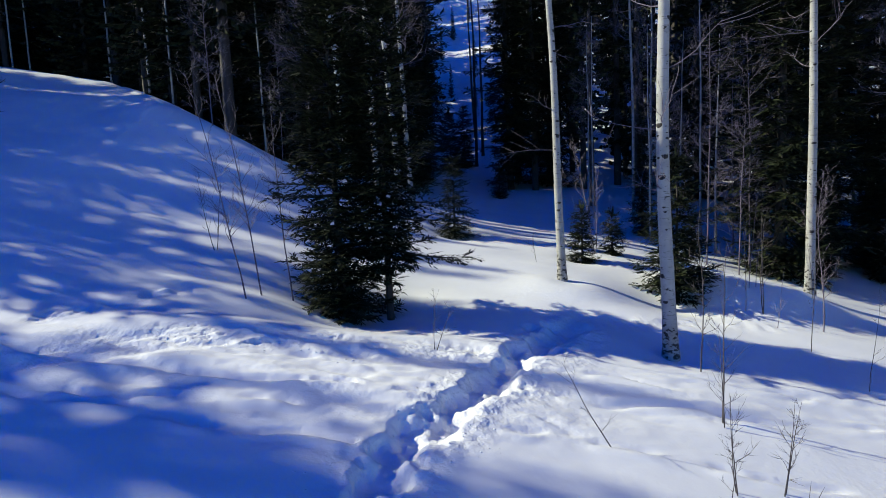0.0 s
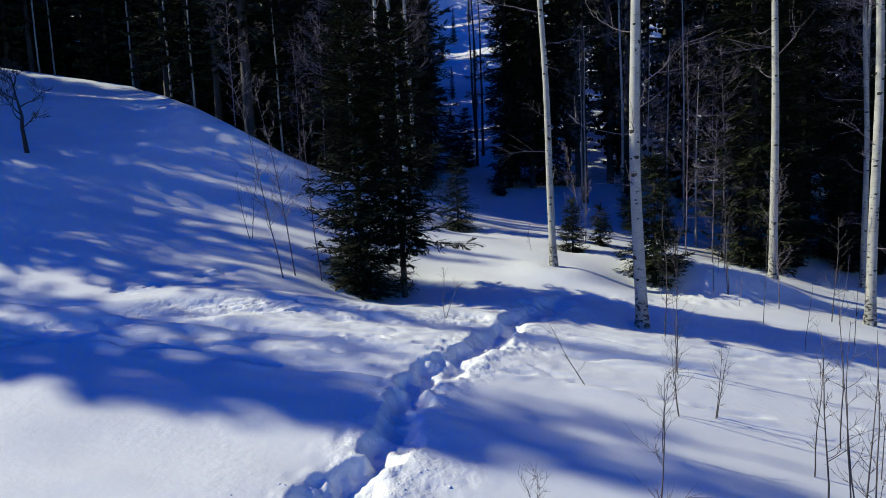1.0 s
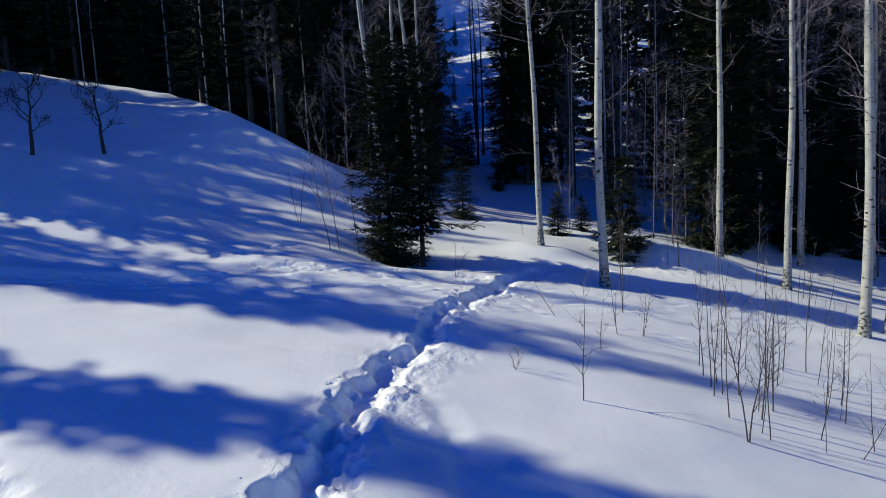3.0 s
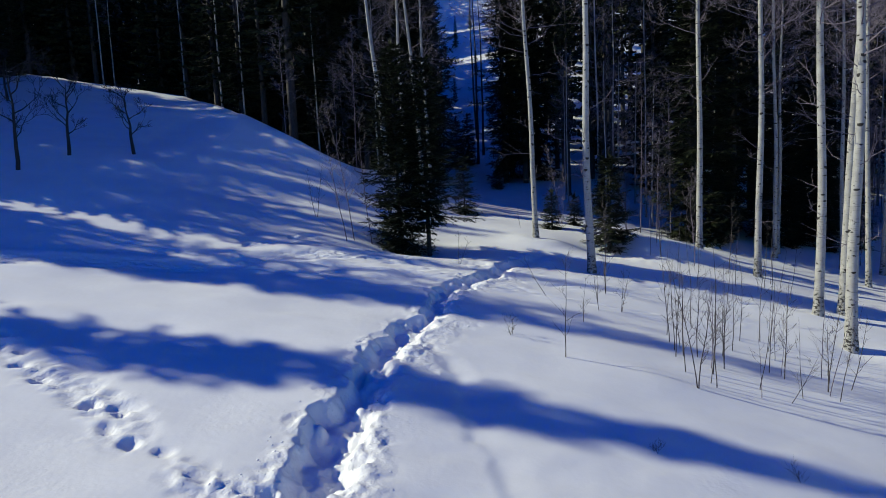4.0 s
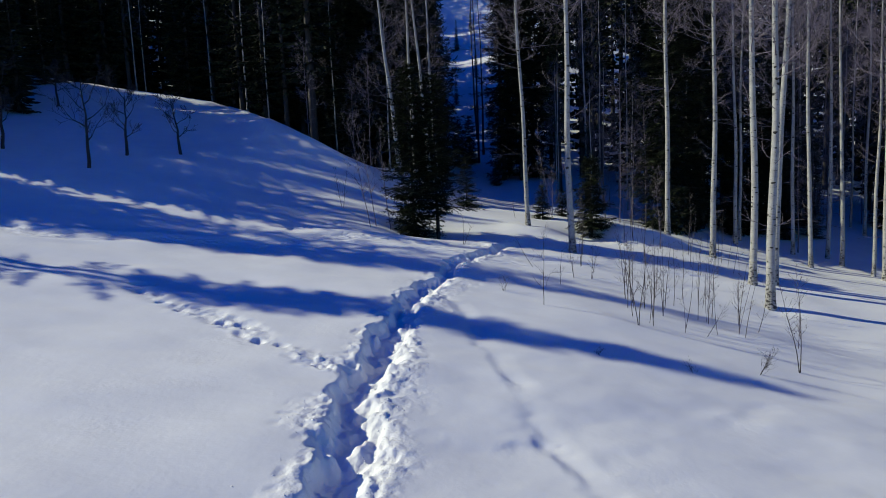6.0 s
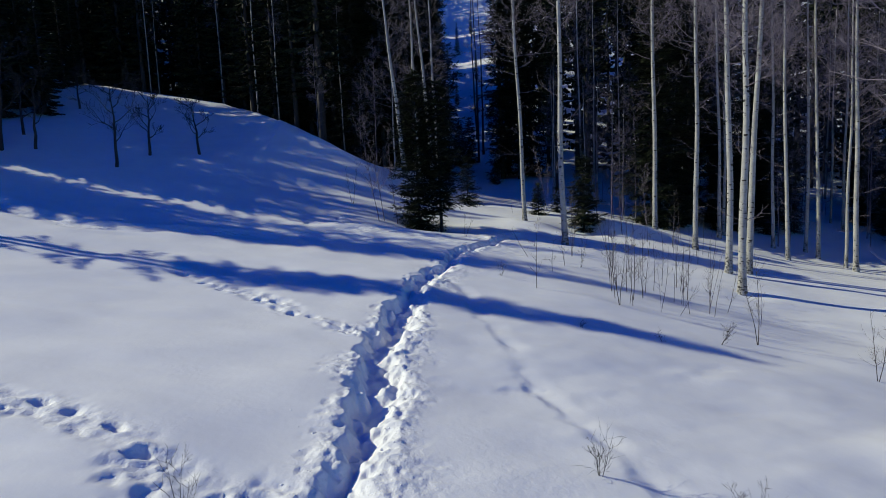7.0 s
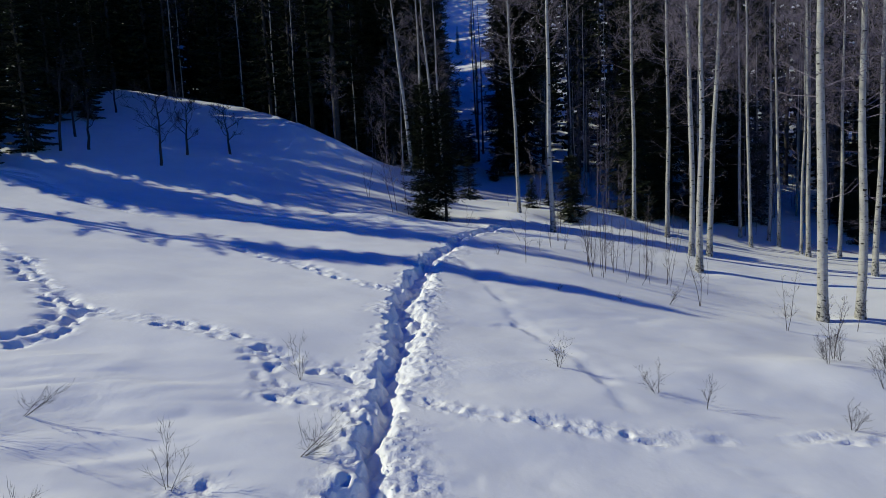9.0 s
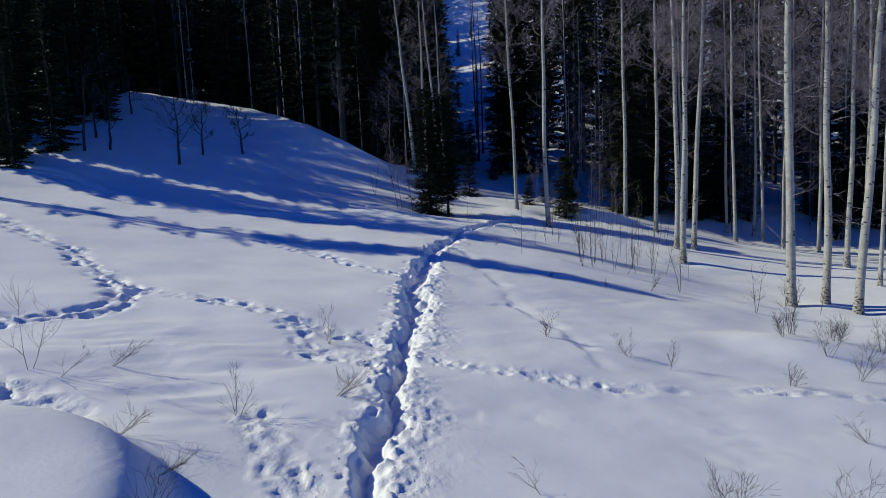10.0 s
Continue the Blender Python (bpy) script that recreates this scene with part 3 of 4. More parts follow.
def aspen(seed, height, r, lean=(0, 0), first=0.36, limbs=34, depth=2, dead=5, knots=0, bark=None, twig_bark=None):
    """A leafless aspen: Empty > trunk, crown of bare limbs and twigs, dead lower branches."""
    rng = random.Random(seed)
    trunk, crown, snags = Shape(), Shape(), []
    n = 22
    ph = [rng.uniform(0, 6.28) for _ in range(4)]

    def axis(t):
        w = 0.004 * height
        return Vector((lean[0] * t * height + w * math.sin(5 * t + ph[0]) + 0.3 * w * math.sin(16 * t + ph[1]) - w * math.sin(ph[0]),
                       lean[1] * t * height + w * math.sin(4 * t + ph[2]) + 0.3 * w * math.sin(14 * t + ph[3]) - w * math.sin(ph[2]), t * height))

    def girth(t):
        return r * (1 + 0.35 * math.exp(-t * height / 0.25)) * (1 - 0.82 * t ** 1.15)

    pts = [axis(k / n) for k in range(n + 1)]
    pts[0] = pts[0] - Vector((0, 0, 0.35))
    extra = [axis(0.05 / height), axis(0.25 / height)]
    pts = [pts[0]] + extra + pts[1:]
    rad = [girth(0), girth(0.05 / height), girth(0.25 / height)] + [girth(k / n) for k in range(1, n + 1)]
    trunk.tube(pts, rad, 12)
    for k in range(limbs):
        t = first + (1 - first) * ((k + rng.random()) / limbs) ** 0.9 * 0.98
        az = rng.uniform(0, 6.28)
        out = Vector((math.cos(az), math.sin(az), rng.uniform(-0.10, 0.65))).normalized()
        ln = (0.125 * height * (1.05 - t) + 0.55) * rng.uniform(0.45, 1.25)
        grow(crown, rng, axis(t), out, ln, girth(t) * 0.13 + 0.006, depth, 3, 0.75, 0.35, 5 if depth < 3 else 4, 0.0042)
    for k in range(dead):
        t = rng.uniform(0.10, first)
        az = rng.uniform(0, 6.28)
        out = Vector((math.cos(az), math.sin(az), rng.uniform(-0.15, 0.4))).normalized()
        snags.append(Shape())
        grow(snags[-1], rng, axis(t), out, rng.uniform(0.4, 1.5), 0.012, 1, 3, 0.7, 0.05, 5)
    tree = new("aspen")
    part("trunk", trunk.mesh("trunk", bark or ASPEN, True), tree, "" if bark else "pale bark with black knots and scars")
    part("crown", crown.mesh("crown", twig_bark or TWIG), tree, "leafless limbs and twigs")
    for k in range(knots):
        t = (0.15 + 7.5 * (k + rng.random()) / knots) / height
        az, w = rng.uniform(0, 6.28), rng.choice((0.4, 0.5, 0.6, 0.7, 0.8, 1.0, 1.5))
        knot = Shape()
        out, side, c = Vector((math.cos(az), math.sin(az), 0)), Vector((-math.sin(az), math.cos(az), 0)), axis(t)
        g = girth(t)
        rim = []
        for a in range(10):
            q = 6.283 * a / 10
            u, v = 0.045 * w * math.cos(q), 0.026 * w * math.sin(q) + 0.014 * w * math.cos(q) ** 2
            turn = u / g
            rim.append(c + (out * math.cos(turn) + side * math.sin(turn)) * (g * 0.985) + Vector((0, 0, v)))
        knot.v = rim + [c + out * (g + 0.012 * w)]
        knot.f = [(a, (a + 1) % 10, 10) for a in range(10)]
        part("knot", knot.mesh("aspen_knot", KNOT, True), tree)
    for snag in snags:
        part("dead_branch", snag.mesh("aspen_snag", TWIG), tree)
    return tree


def sapling(seed, height, lean=(0.0, 0.0), r=0.012, kids=6, depth=1, stems=1, mat=None, splay=0.25, least=0.0040, reach=0.14):
    """A bare sapling or shrub: Empty > stem, twigs."""
    rng = random.Random(seed)
    stem_list, twig = [], Shape()
    for s in range(stems):
        stem = Shape()
        stem_list.append(stem)
        top = Vector((lean[0] + (rng.uniform(-splay, splay) if stems > 1 else 0), lean[1] + (rng.uniform(-splay, splay) if stems > 1 else 0), 1)).normalized()
        h = height * (rng.uniform(0.6, 1.0) if s else 1)
        n = 7
        p, d, pts, rad = Vector((0, 0, -0.12)), top.copy(), [], []
        for k in range(n + 1):
            pts.append(p.copy())
            rad.append(r * (1 - 0.8 * k / n))
            d = (d + Vector((rng.uniform(-1, 1), rng.uniform(-1, 1), 0)) * 0.07 + Vector((0, 0, 0.03))).normalized()
            p = p + d * ((h + 0.12) / n)
        stem.tube(pts, rad, 5)
        for k in range(kids + kids // 2):
            t = rng.uniform(0.25, 1.0) * n
            i = min(n - 1, int(t))
            q = pts[i].lerp(pts[i + 1], t - i)
            az = rng.uniform(0, 6.28)
            nd = (top * rng.uniform(0.5, 1.0) + Vector((math.cos(az), math.sin(az), 0.1)) * rng.uniform(0.6, 1.0)).normalized()
            grow(twig, rng, q, nd, (0.12 + reach * h) * rng.uniform(0.6, 1.4) * (1.1 - 0.6 * t / n), max(least, rad[i] * 0.55), depth, 3, 0.55, 0.2, 3, least)
    ob = new("sapling")
    for stem in stem_list:
        part("stem", stem.mesh("sapling_stem", mat or BROWN_TWIG, True), ob)
    tagged(part("twig_spray", twig.mesh("sapling_twigs", mat or BROWN_TWIG), ob), kind="stuff")
    return ob


def place(ob, x, y, turn=0.0, scale=1.0, stretch=1.0, sink=0.0):
    ob.matrix_basis = pose(x, y, ground_z(x, y) - sink, 0, 0, turn) @ Matrix.Diagonal((scale, scale, scale * stretch, 1))
    return ob


def put_copy(proto, x, y, turn, scale, stretch=1.0, sink=0.0):
    z = float(terrain(x, y)) if abs(x) > 14 or y > 20 else ground_z(x, y)
    return copy_thing(proto, pose(x, y, z - sink, 0, 0, turn) @ Matrix.Diagonal((scale, scale, scale * stretch, 1)))


def retire(ob):
    """Take a pattern that is only copied from out of the scene."""
    for o in [*ob.children_recursive, ob]:
        bpy.data.objects.remove(o)


# ---- the spruce clump in the clearing ----
t1 = place(spruce(3, 6.2, 1.12, 0.13, 18, 0.095, 0.02, 8, True, 0.12, 0, (), 11, 0.12, 0.5), -1.9, 10.5, 40)
tagged(t1, "dense dark green spruce standing in a hollow of snow", "spruce tree", "spruces in the clearing")
t2 = place(spruce(8, 6.0, 0.9, 0.16, 17, 0.095, 0.18, 7, True, 0.30, 0, [(1.5, 0.1, 1.75), (1.42, -0.1, 1.5), (2.2, -0.25, 1.25), (1.95, 0.4, 1.3)], 11, 0.12, 0.5), -1.03, 10.52, 0)
tagged(t2, "dark spruce with a bare lower trunk and reaching bough", "spruce tree", "spruces in the clearing")
young = [
    (0.35, 17.0, 2.35, 0.64, "young spruce in snow at the wood's edge"),
    (3.6, 14.9, 1.5, 0.36, "small young spruce growing out of the snow"),
    (4.7, 16.0, 1.2, 0.32, "small young spruce growing out of the snow"),
    (5.25, 12.9, 3.25, 1.0, "bushy young spruce behind an aspen trunk"),
    (2.66, 26.4, 1.1, 0.5, "low dark spruce tuft in the snow"),
    (0.6, 33.0, 3.4, 0.9, "young spruce on the open slope"),
    (1.6, 37.0, 3.8, 0.9, "young spruce on the open slope"),
]
for k, (x, y, h, r, label) in enumerate(young):
    tagged(place(spruce(20 + k, h, r, 0.12 if h < 3 else 0.2, 13 if h < 3 else 17, 0.07 if h < 3 else 0.10, 0.03, 7 if h < 3 else 9, True, 0.2, 0, (), 8, 0.09 if h < 3 else 0.14), x, y, 57 * k), label, "young spruce", "young spruces")

# ---- the spruce wood ----
PATTERNS = [
    spruce(41, 16.0, 1.9, 0.36, 12, 0.21, 0.05),
    spruce(42, 18.0, 1.8, 0.38, 12, 0.21, 0.10),
    spruce(43, 14.0, 2.0, 0.34, 12, 0.21, 0.02, 7),
    spruce(44, 19.0, 1.5, 0.40, 11, 0.20, 0.16, 6),
]
NEAR = [spruce(61, 15.0, 2.0, 0.28, 16, 0.17, 0.02, 8, True, 0.28, 0, (), 5, 0.27), spruce(62, 17.0, 1.8, 0.30, 16, 0.17, 0.04, 7, True, 0.28, 0, (), 5, 0.27), spruce(63, 16.0, 1.7, 0.30, 15, 0.17, 0.10, 7, True, 0.28, 0, (), 5, 0.27)]
# CASTER, FINE, SPARSE: for unseen trees whose shade bands cross the clearing
CASTER = [spruce(53, 16.0, 2.0, 0.42, 26, 0.11, 0.30, 6), spruce(54, 15.0, 2.1, 0.42, 26, 0.11, 0.28, 6)]
FINE = [spruce(55, 18.0, 1.6, 0.30, 26, 0.13, 0.56, 9, taper=0.6)]
SPARSE = [spruce(56, 15.0, 2.0, 0.6, 13, 0.10, 0.28, 5)]
TALL = [spruce(51, 18.0, 1.7, 0.62, 6, 0.36, 0.26), spruce(52, 20.0, 1.5, 0.66, 6, 0.34, 0.34)]
BACK = [spruce(47, 17.0, 1.9, 0.65, 5, 0.40, 0.06), spruce(48, 19.0, 1.7, 0.7, 5, 0.38, 0.12), spruce(49, 15.0, 2.0, 0.6, 5, 0.42, 0.04)]
FAR = [spruce(57, 17.0, 2.0, 0.95, 3, 0.75, 0.05, 5), spruce(58, 18.0, 1.8, 1.0, 3, 0.75, 0.08, 5)]
LADEN = [spruce(45, 15.0, 2.0, 0.34, 26, 0.12, 0.02, 7, False, 0.3, 0.12), spruce(46, 17.0, 2.0, 0.36, 26, 0.12, 0.03, 7, False, 0.28, 0.10)]
for p in PATTERNS + NEAR + BACK + TALL + CASTER + FINE + SPARSE:
    tagged(p, "tall dark green spruce in the shaded wood", "spruce tree", "spruces of the wood")
for p in LADEN:
    tagged(p, "tall dark spruce with small clumps of snow", "spruce tree", "spruces of the wood")

rng = random.Random(77)
taken = []


def lane(x, y):
    """Which line of shade a tree throws across the clearing."""
    return y + 0.20 * x


def glade(x, y):
    """The open strip behind the hill's crest and the ride that runs up from it."""
    return (x < -16.5 and 23.7 < lane(x, y) < 26.2) or (29 < y < 42 and abs(x + 20.3 + 0.469 * (y - 31.4)) < 1.2)


def wood(patterns, count, x0, x1, y0, y1, allowed, apart, low=0.8, high=1.2):
    tries = made = 0
    while made < count and tries < count * 60:
        tries += 1
        x, y = rng.uniform(x0, x1), rng.uniform(y0, y1)
        if not allowed(x, y) or glade(x, y) or any((x - a) ** 2 + (y - b) ** 2 < apart ** 2 for a, b in taken):
            continue
        taken.append((x, y))
        put_copy(rng.choice(patterns), x, y, rng.uniform(0, 360), rng.uniform(low, high), rng.uniform(0.9, 1.12), 0.1)
        made += 1


def fixed(patterns, spots):
    for k, (x, y, s, *tall) in enumerate(spots):
        taken.append((x, y))
        put_copy(patterns[k % len(patterns)], x, y, 83 * k, s, *(tall or [1.0]), 0.1)


def ridge(x):
    """Where the wood begins behind the hill's crest."""
    return np.interp(x, CREST[:, 0], CREST[:, 1]) + np.interp(x, [-14, -6], [1.0, 2.6])


# edge trees, each where it stands
fixed(LADEN, [(-21.6, 10.0, 0.44, 0.85), (-20.7, 8.8, 0.40, 1.0), (-22.7, 10.9, 0.46, 0.8), (-20.8, 12.0, 0.54, 1.15), (-23.2, 13.0, 0.56), (-23.6, 18.2, 0.56), (-22.6, 20.0, 0.54), (-24.4, 15.2, 0.56), (-24.5, 21.2, 0.58), (-25.6, 22.8, 0.6), (-26.2, 24.6, 0.6)])
# unseen trees left of the view, placed to throw the clearing's shade bands
fixed(CASTER, [(-24.4, 9.3, 0.84), (-26.6, 9.5, 0.84), (-25.8, 10.5, 0.78), (-29.0, 10.3, 0.95), (-27.6, 11.6, 0.72)])
fixed(FINE, [(-23.4, 4.95, 0.84, 0.86)])
fixed(SPARSE, [(-22.4, 4.5, 0.78)])
# rows farther back, added and sized so their shade fills the hill
fixed(LADEN, [(-26.5, 14.5, 0.63), (-32.2, 16.3, 0.71), (-30.3, 16.8, 0.71), (-27.8, 16.7, 0.64), (-33.4, 18.5, 0.71), (-31.4, 19.1, 0.72), (-26.7, 19.2, 0.65), (-32.6, 21.2, 0.69), (-30.2, 21.3, 0.69), (-27.8, 21.3, 0.63), (-33.7, 23.5, 0.74), (-31.5, 23.4, 0.71), (-29.1, 23.9, 0.68), (-26.7, 23.8, 0.63), (-32.3, 25.5, 0.73), (-29.9, 25.7, 0.69), (-27.8, 26.0, 0.65), (-33.8, 27.9, 0.72)])
# edge trees of the wood
fixed(NEAR, [(-1.4, 24.0, 1.0), (-2.8, 23.0, 1.05), (-4.3, 22.8, 1.0), (-6.0, 23.4, 1.1), (-7.6, 25.0, 1.0), (-9.4, 26.6, 1.05), (-0.9, 27.0, 0.9),
                 (3.5, 29.0, 1.0), (4.6, 28.2, 1.05), (5.6, 29.6, 1.1), (4.2, 31.5, 1.1)])
fixed(TALL, [(6.9, 28.0, 0.8), (8.9, 26.5, 0.85), (7.6, 33.5, 0.9), (10.4, 30.0, 0.85), (6.4, 24.6, 0.75)])
fixed(NEAR[:1], [(7.0, 20.2, 0.30), (11.0, 16.9, 0.42), (12.6, 19.2, 0.36), (13.7, 18.7, 0.34), (14.4, 17.6, 0.30), (15.9, 17.4, 0.34), (16.6, 18.9, 0.38), (17.6, 17.9, 0.32), (18.2, 19.6, 0.36), (22.7, 18.4, 0.40), (24.2, 19.4, 0.42), (23.4, 21.0, 0.42), (25.8, 20.4, 0.45), (21.8, 16.4, 0.34), (20.9, 14.6, 0.30), (13.4, 17.4, 0.5), (15.2, 18.3, 0.42), (23.6, 17.8, 0.5), (26.2, 18.6, 0.55), (28.6, 18.0, 0.5), (24.6, 22.0, 0.6)])
fixed(NEAR, [(9.6, 16.4, 1.0), (12.0, 17.9, 1.0), (14.6, 19.2, 1.0), (17.0, 20.2, 1.0)])


wood(PATTERNS, 16, -17, -1.2, 22, 34, lambda x, y: ridge(x) < y < ridge(x) + 5, 1.9)
wood(PATTERNS, 22, -40, -17, 22, 36, lambda x, y: ridge(x) < y < ridge(x) + 6 and lane(x, y) > 21.6, 1.9, 0.75, 1.0)
wood(PATTERNS, 8, -40, -28, 22, 36, lambda x, y: ridge(x) < y < ridge(x) + 6 and lane(x, y) < 21.6, 1.9, 0.45, 0.6)
wood(BACK, 75, -45, -1.2, 24, 50, lambda x, y: y > ridge(x) + 3, 1.9)
# next two: trees added far left to dapple the hill's shade
wood(LADEN + PATTERNS, 14, -33, -24.5, 12, 32, lambda x, y: lane(x, y) > 8.4, 1.2, 0.36, 0.52)
wood(LADEN + PATTERNS, 34, -52, -34, 9, 36, lambda x, y: lane(x, y) > 7.6, 2.2, 0.55, 0.8)
wood(PATTERNS, 12, 11, 36, 19, 28, lambda x, y: abs(x - (-1.35 + 0.555 * (y + 17.8))) > 0.9, 2.0)
wood(TALL + BACK, 74, 7.0, 46, 26, 50, lambda x, y: y > 29 or abs(x - (-1.35 + 0.555 * (y + 17.8))) > 1.0, 1.8)
wood(BACK, 20, 24, 46, 2, 24, lambda x, y: True, 2.4)
for x, y, s in [(1.5, 62, 0.22), (4.6, 70, 0.25), (2.6, 84, 0.3), (5.4, 92, 0.25), (3.8, 58, 0.15), (0.8, 75, 0.25)]:
    tagged(put_copy(PATTERNS[0], x, y, 31 * y, s), "small spruce on the sunlit far slope", "young spruce", "spruces of the far slope")


def far_wood(patterns, spots):
    """Trees too far off to be told apart, joined into one mesh."""
    verts, loops, starts, mats, n, base = [], [], [], [], 0, 0
    for k, (x, y, turn, s) in enumerate(spots):
        m = np.array(pose(x, y, float(terrain(x, y)) - 0.2, 0, 0, turn) @ Matrix.Diagonal((s, s, s, 1)))
        for slot, child in enumerate(patterns[k % len(patterns)].children):
            me = child.data
            co = np.empty(len(me.vertices) * 3, np.float32)
            me.vertices.foreach_get("co", co)
            vi = np.empty(len(me.loops), np.int32)
            me.loops.foreach_get("vertex_index", vi)
            st = np.empty(len(me.polygons), np.int32)
            me.polygons.foreach_get("loop_start", st)
            verts.append(co.reshape(-1, 3) @ m[:3, :3].T + m[:3, 3])
            loops.append(vi + base)
            starts.append(st + n)
            mats.append(np.full(len(st), slot, np.int32))
            base += len(me.vertices)
            n += len(vi)
    me = bpy.data.meshes.new("far_wood")
    verts, loops, starts, mats = map(np.concatenate, (verts, loops, starts, mats))
    me.vertices.add(len(verts))
    me.vertices.foreach_set("co", verts.astype(np.float32).ravel())
    me.loops.add(len(loops))
    me.loops.foreach_set("vertex_index", loops.astype(np.int32))
    me.polygons.add(len(starts))
    me.polygons.foreach_set("loop_start", starts.astype(np.int32))
    me.materials.append(SPRUCE_BARK)
    me.materials.append(NEEDLES)
    me.polygons.foreach_set("material_index", mats)
    me.update(calc_edges=True)
    return tagged(new("far_wood", me), "dark spruce wood on the snowy mountainside behind", "far wood", kind="stuff")


def scatter(count, x0, x1, y0, y1, allowed, apart):
    out, tries = [], 0
    while len(out) < count and tries < count * 40:
        tries += 1
        x, y = rng.uniform(x0, x1), rng.uniform(y0, y1)
        if allowed(x, y) and all((x - a) ** 2 + (y - b) ** 2 > apart ** 2 for a, b, _, _ in out):
            out.append((x, y, rng.uniform(0, 360), rng.uniform(0.75, 1.15)))
    return out


far_wood(FAR, scatter(260, -26, 0, 53, 165, lambda x, y: x < 0.004 * y - 1.2 and (y < 68 or x < -9) and not any(a < lane(x, y) < b for a, b in ((76, 80), (92, 94.5))), 2.2) + scatter(150, -60, -22, 53, 110, lambda x, y: not glade(x, y), 3.0) + scatter(150, 4, 70, 53, 140, lambda x, y: x > 0.085 * y + 2, 2.6)
         + scatter(40, -75, -45, 28, 52, lambda x, y: True, 2.6) + scatter(30, 44, 75, 8, 52, lambda x, y: True, 2.6))

# ---- the aspens ----
STAND = [
    # x, y, girth, lean, crown's start, limbs
    (2.62, 12.8, 0.095, -0.018, 0.44, 60), (3.58, 9.1, 0.112, -0.009, 0.50, 60), (8.58, 13.4, 0.108, -0.006, 0.45, 60), (9.24, 10.8, 0.105, -0.002, 0.45, 60), (8.83, 7.15, 0.112, -0.027, 0.45, 60),
    (8.25, 5.2, 0.122, -0.004, 0.45, 60), (9.75, 7.6, 0.115, 0.02, 0.45, 60), (9.93, 0.69, 0.148, -0.02, 0.40, 60), (11.12, 0.77, 0.125, -0.014, 0.38, 60), (11.55, -0.1, 0.13, 0.05, 0.38, 60),
    (12.4, 15.3, 0.088, -0.025, 0.42, 44), (14.82, 15.0, 0.085, -0.028, 0.42, 44), (14.23, 12.75, 0.088, -0.034, 0.42, 44), (16.35, 14.9, 0.085, -0.006, 0.42, 44), (16.27, 13.85, 0.085, -0.022, 0.42, 44), (16.2, 11.3, 0.105, -0.042, 0.40, 44), (15.65, 6.26, 0.11, -0.01, 0.40, 44),
]
for k, (x, y, r, lx, first, limbs) in enumerate(STAND):
    tree = aspen(100 + k, 14.5 + (k * 37 % 5) * 0.6, r, (lx, 0.0), first - 0.02, limbs, 3, 6, 44 if limbs > 50 else 24)
    tagged(place(tree, x, y, 0), "pale aspen trunk with black knots and bare crown", "aspen tree", "aspens of the stand")
SLIM = [aspen(140 + k, 14.0 + k, 0.082 + 0.012 * (k % 2), ((-0.02, 0.015, 0.0)[k], 0.0), 0.40, 36, 3, 7) for k in range(3)]
for p in SLIM:
    tagged(p, "slender pale aspen with a bare grey crown", "aspen tree", "aspens of the stand")
spots = [(16.4, 12.2), (18.0, 11.7), (18.1, 8.7), (13.1, 16.3), (20.5, 9.6), (14.6, 3.0), (19.5, 6.9),
         (7.5, 22.6), (9.2, 20.6), (-16.2, 29.6), (-11.0, 24.6), (-21.8, 30.7), (-12.9, 26.6)]
for k, (x, y) in enumerate(spots):
    taken.append((x, y))
    put_copy(SLIM[k % 3], x, y, 67 * k, (0.88 if k < 7 else 0.45) + 0.05 * (k * 7 % 5), 1.04 if k < 7 else 1.7, 0.05)
wood(SLIM, 30, 15, 36, 3, 30, lambda x, y: abs(x - (-1.35 + 0.555 * (y + 17.8))) > 0.8, 1.2, 0.75, 1.05)
wood(SLIM, 3, -24, -3, 18, 34, lambda x, y: ridge(x) - 0.9 < y < ridge(x) + 1.6, 0.9, 0.5, 0.72)
wood(SLIM, 6, 6, 20, 20, 34, lambda x, y: True, 1.0, 0.5, 0.8)
wood(SLIM, 8, 5.5, 16, 15, 25, lambda x, y: True, 0.8, 0.35, 0.6)
THIN = [aspen(150 + k, 7.0 + k, 0.026, (0.03 * (k - 1), 0.0), 0.25, 30, 2, 3, 0, TWIG, TWIG) for k in range(3)]
for p in THIN:
    tagged(p, "thin grey leafless sapling at the wood's edge", "sapling", "saplings of the wood")
wood(THIN, 26, 6.5, 24, 14, 24, lambda x, y: y > 13.5 + 0.12 * x, 0.7, 0.5, 1.0)
wood(THIN, 5, -8, -2, 19, 24, lambda x, y: y > ridge(x) - 2.5, 0.6, 0.5, 0.9)
for k, (x, y, lx, r) in enumerate([(-2.9, 19.0, -0.07, 0.13), (-2.1, 19.6, -0.02, 0.11), (-1.4, 19.3, -0.05, 0.11), (-1.0, 20.0, -0.03, 0.09)]):
    tagged(place(aspen(160 + k, 11.5 + k * 0.4, r, (lx, 0.0), 0.30, 34, 2, 4), x, y), "leaning pale aspen behind the spruce clump", "aspen tree", "aspens behind the spruces")

for k, (x, y, h) in enumerate([(2.4, 38.0, 15.0), (3.1, 41.5, 14.0), (2.9, 47.0, 16.0)]):
    tagged(place(aspen(170 + k, h, 0.10, (-0.01, 0.0), 0.5, 16, 1, 10, 0, SPRUCE_BARK, SPRUCE_BARK), x, y), "dead bare dark pole of a tree on the slope", "dead tree", "dead trees on the slope")

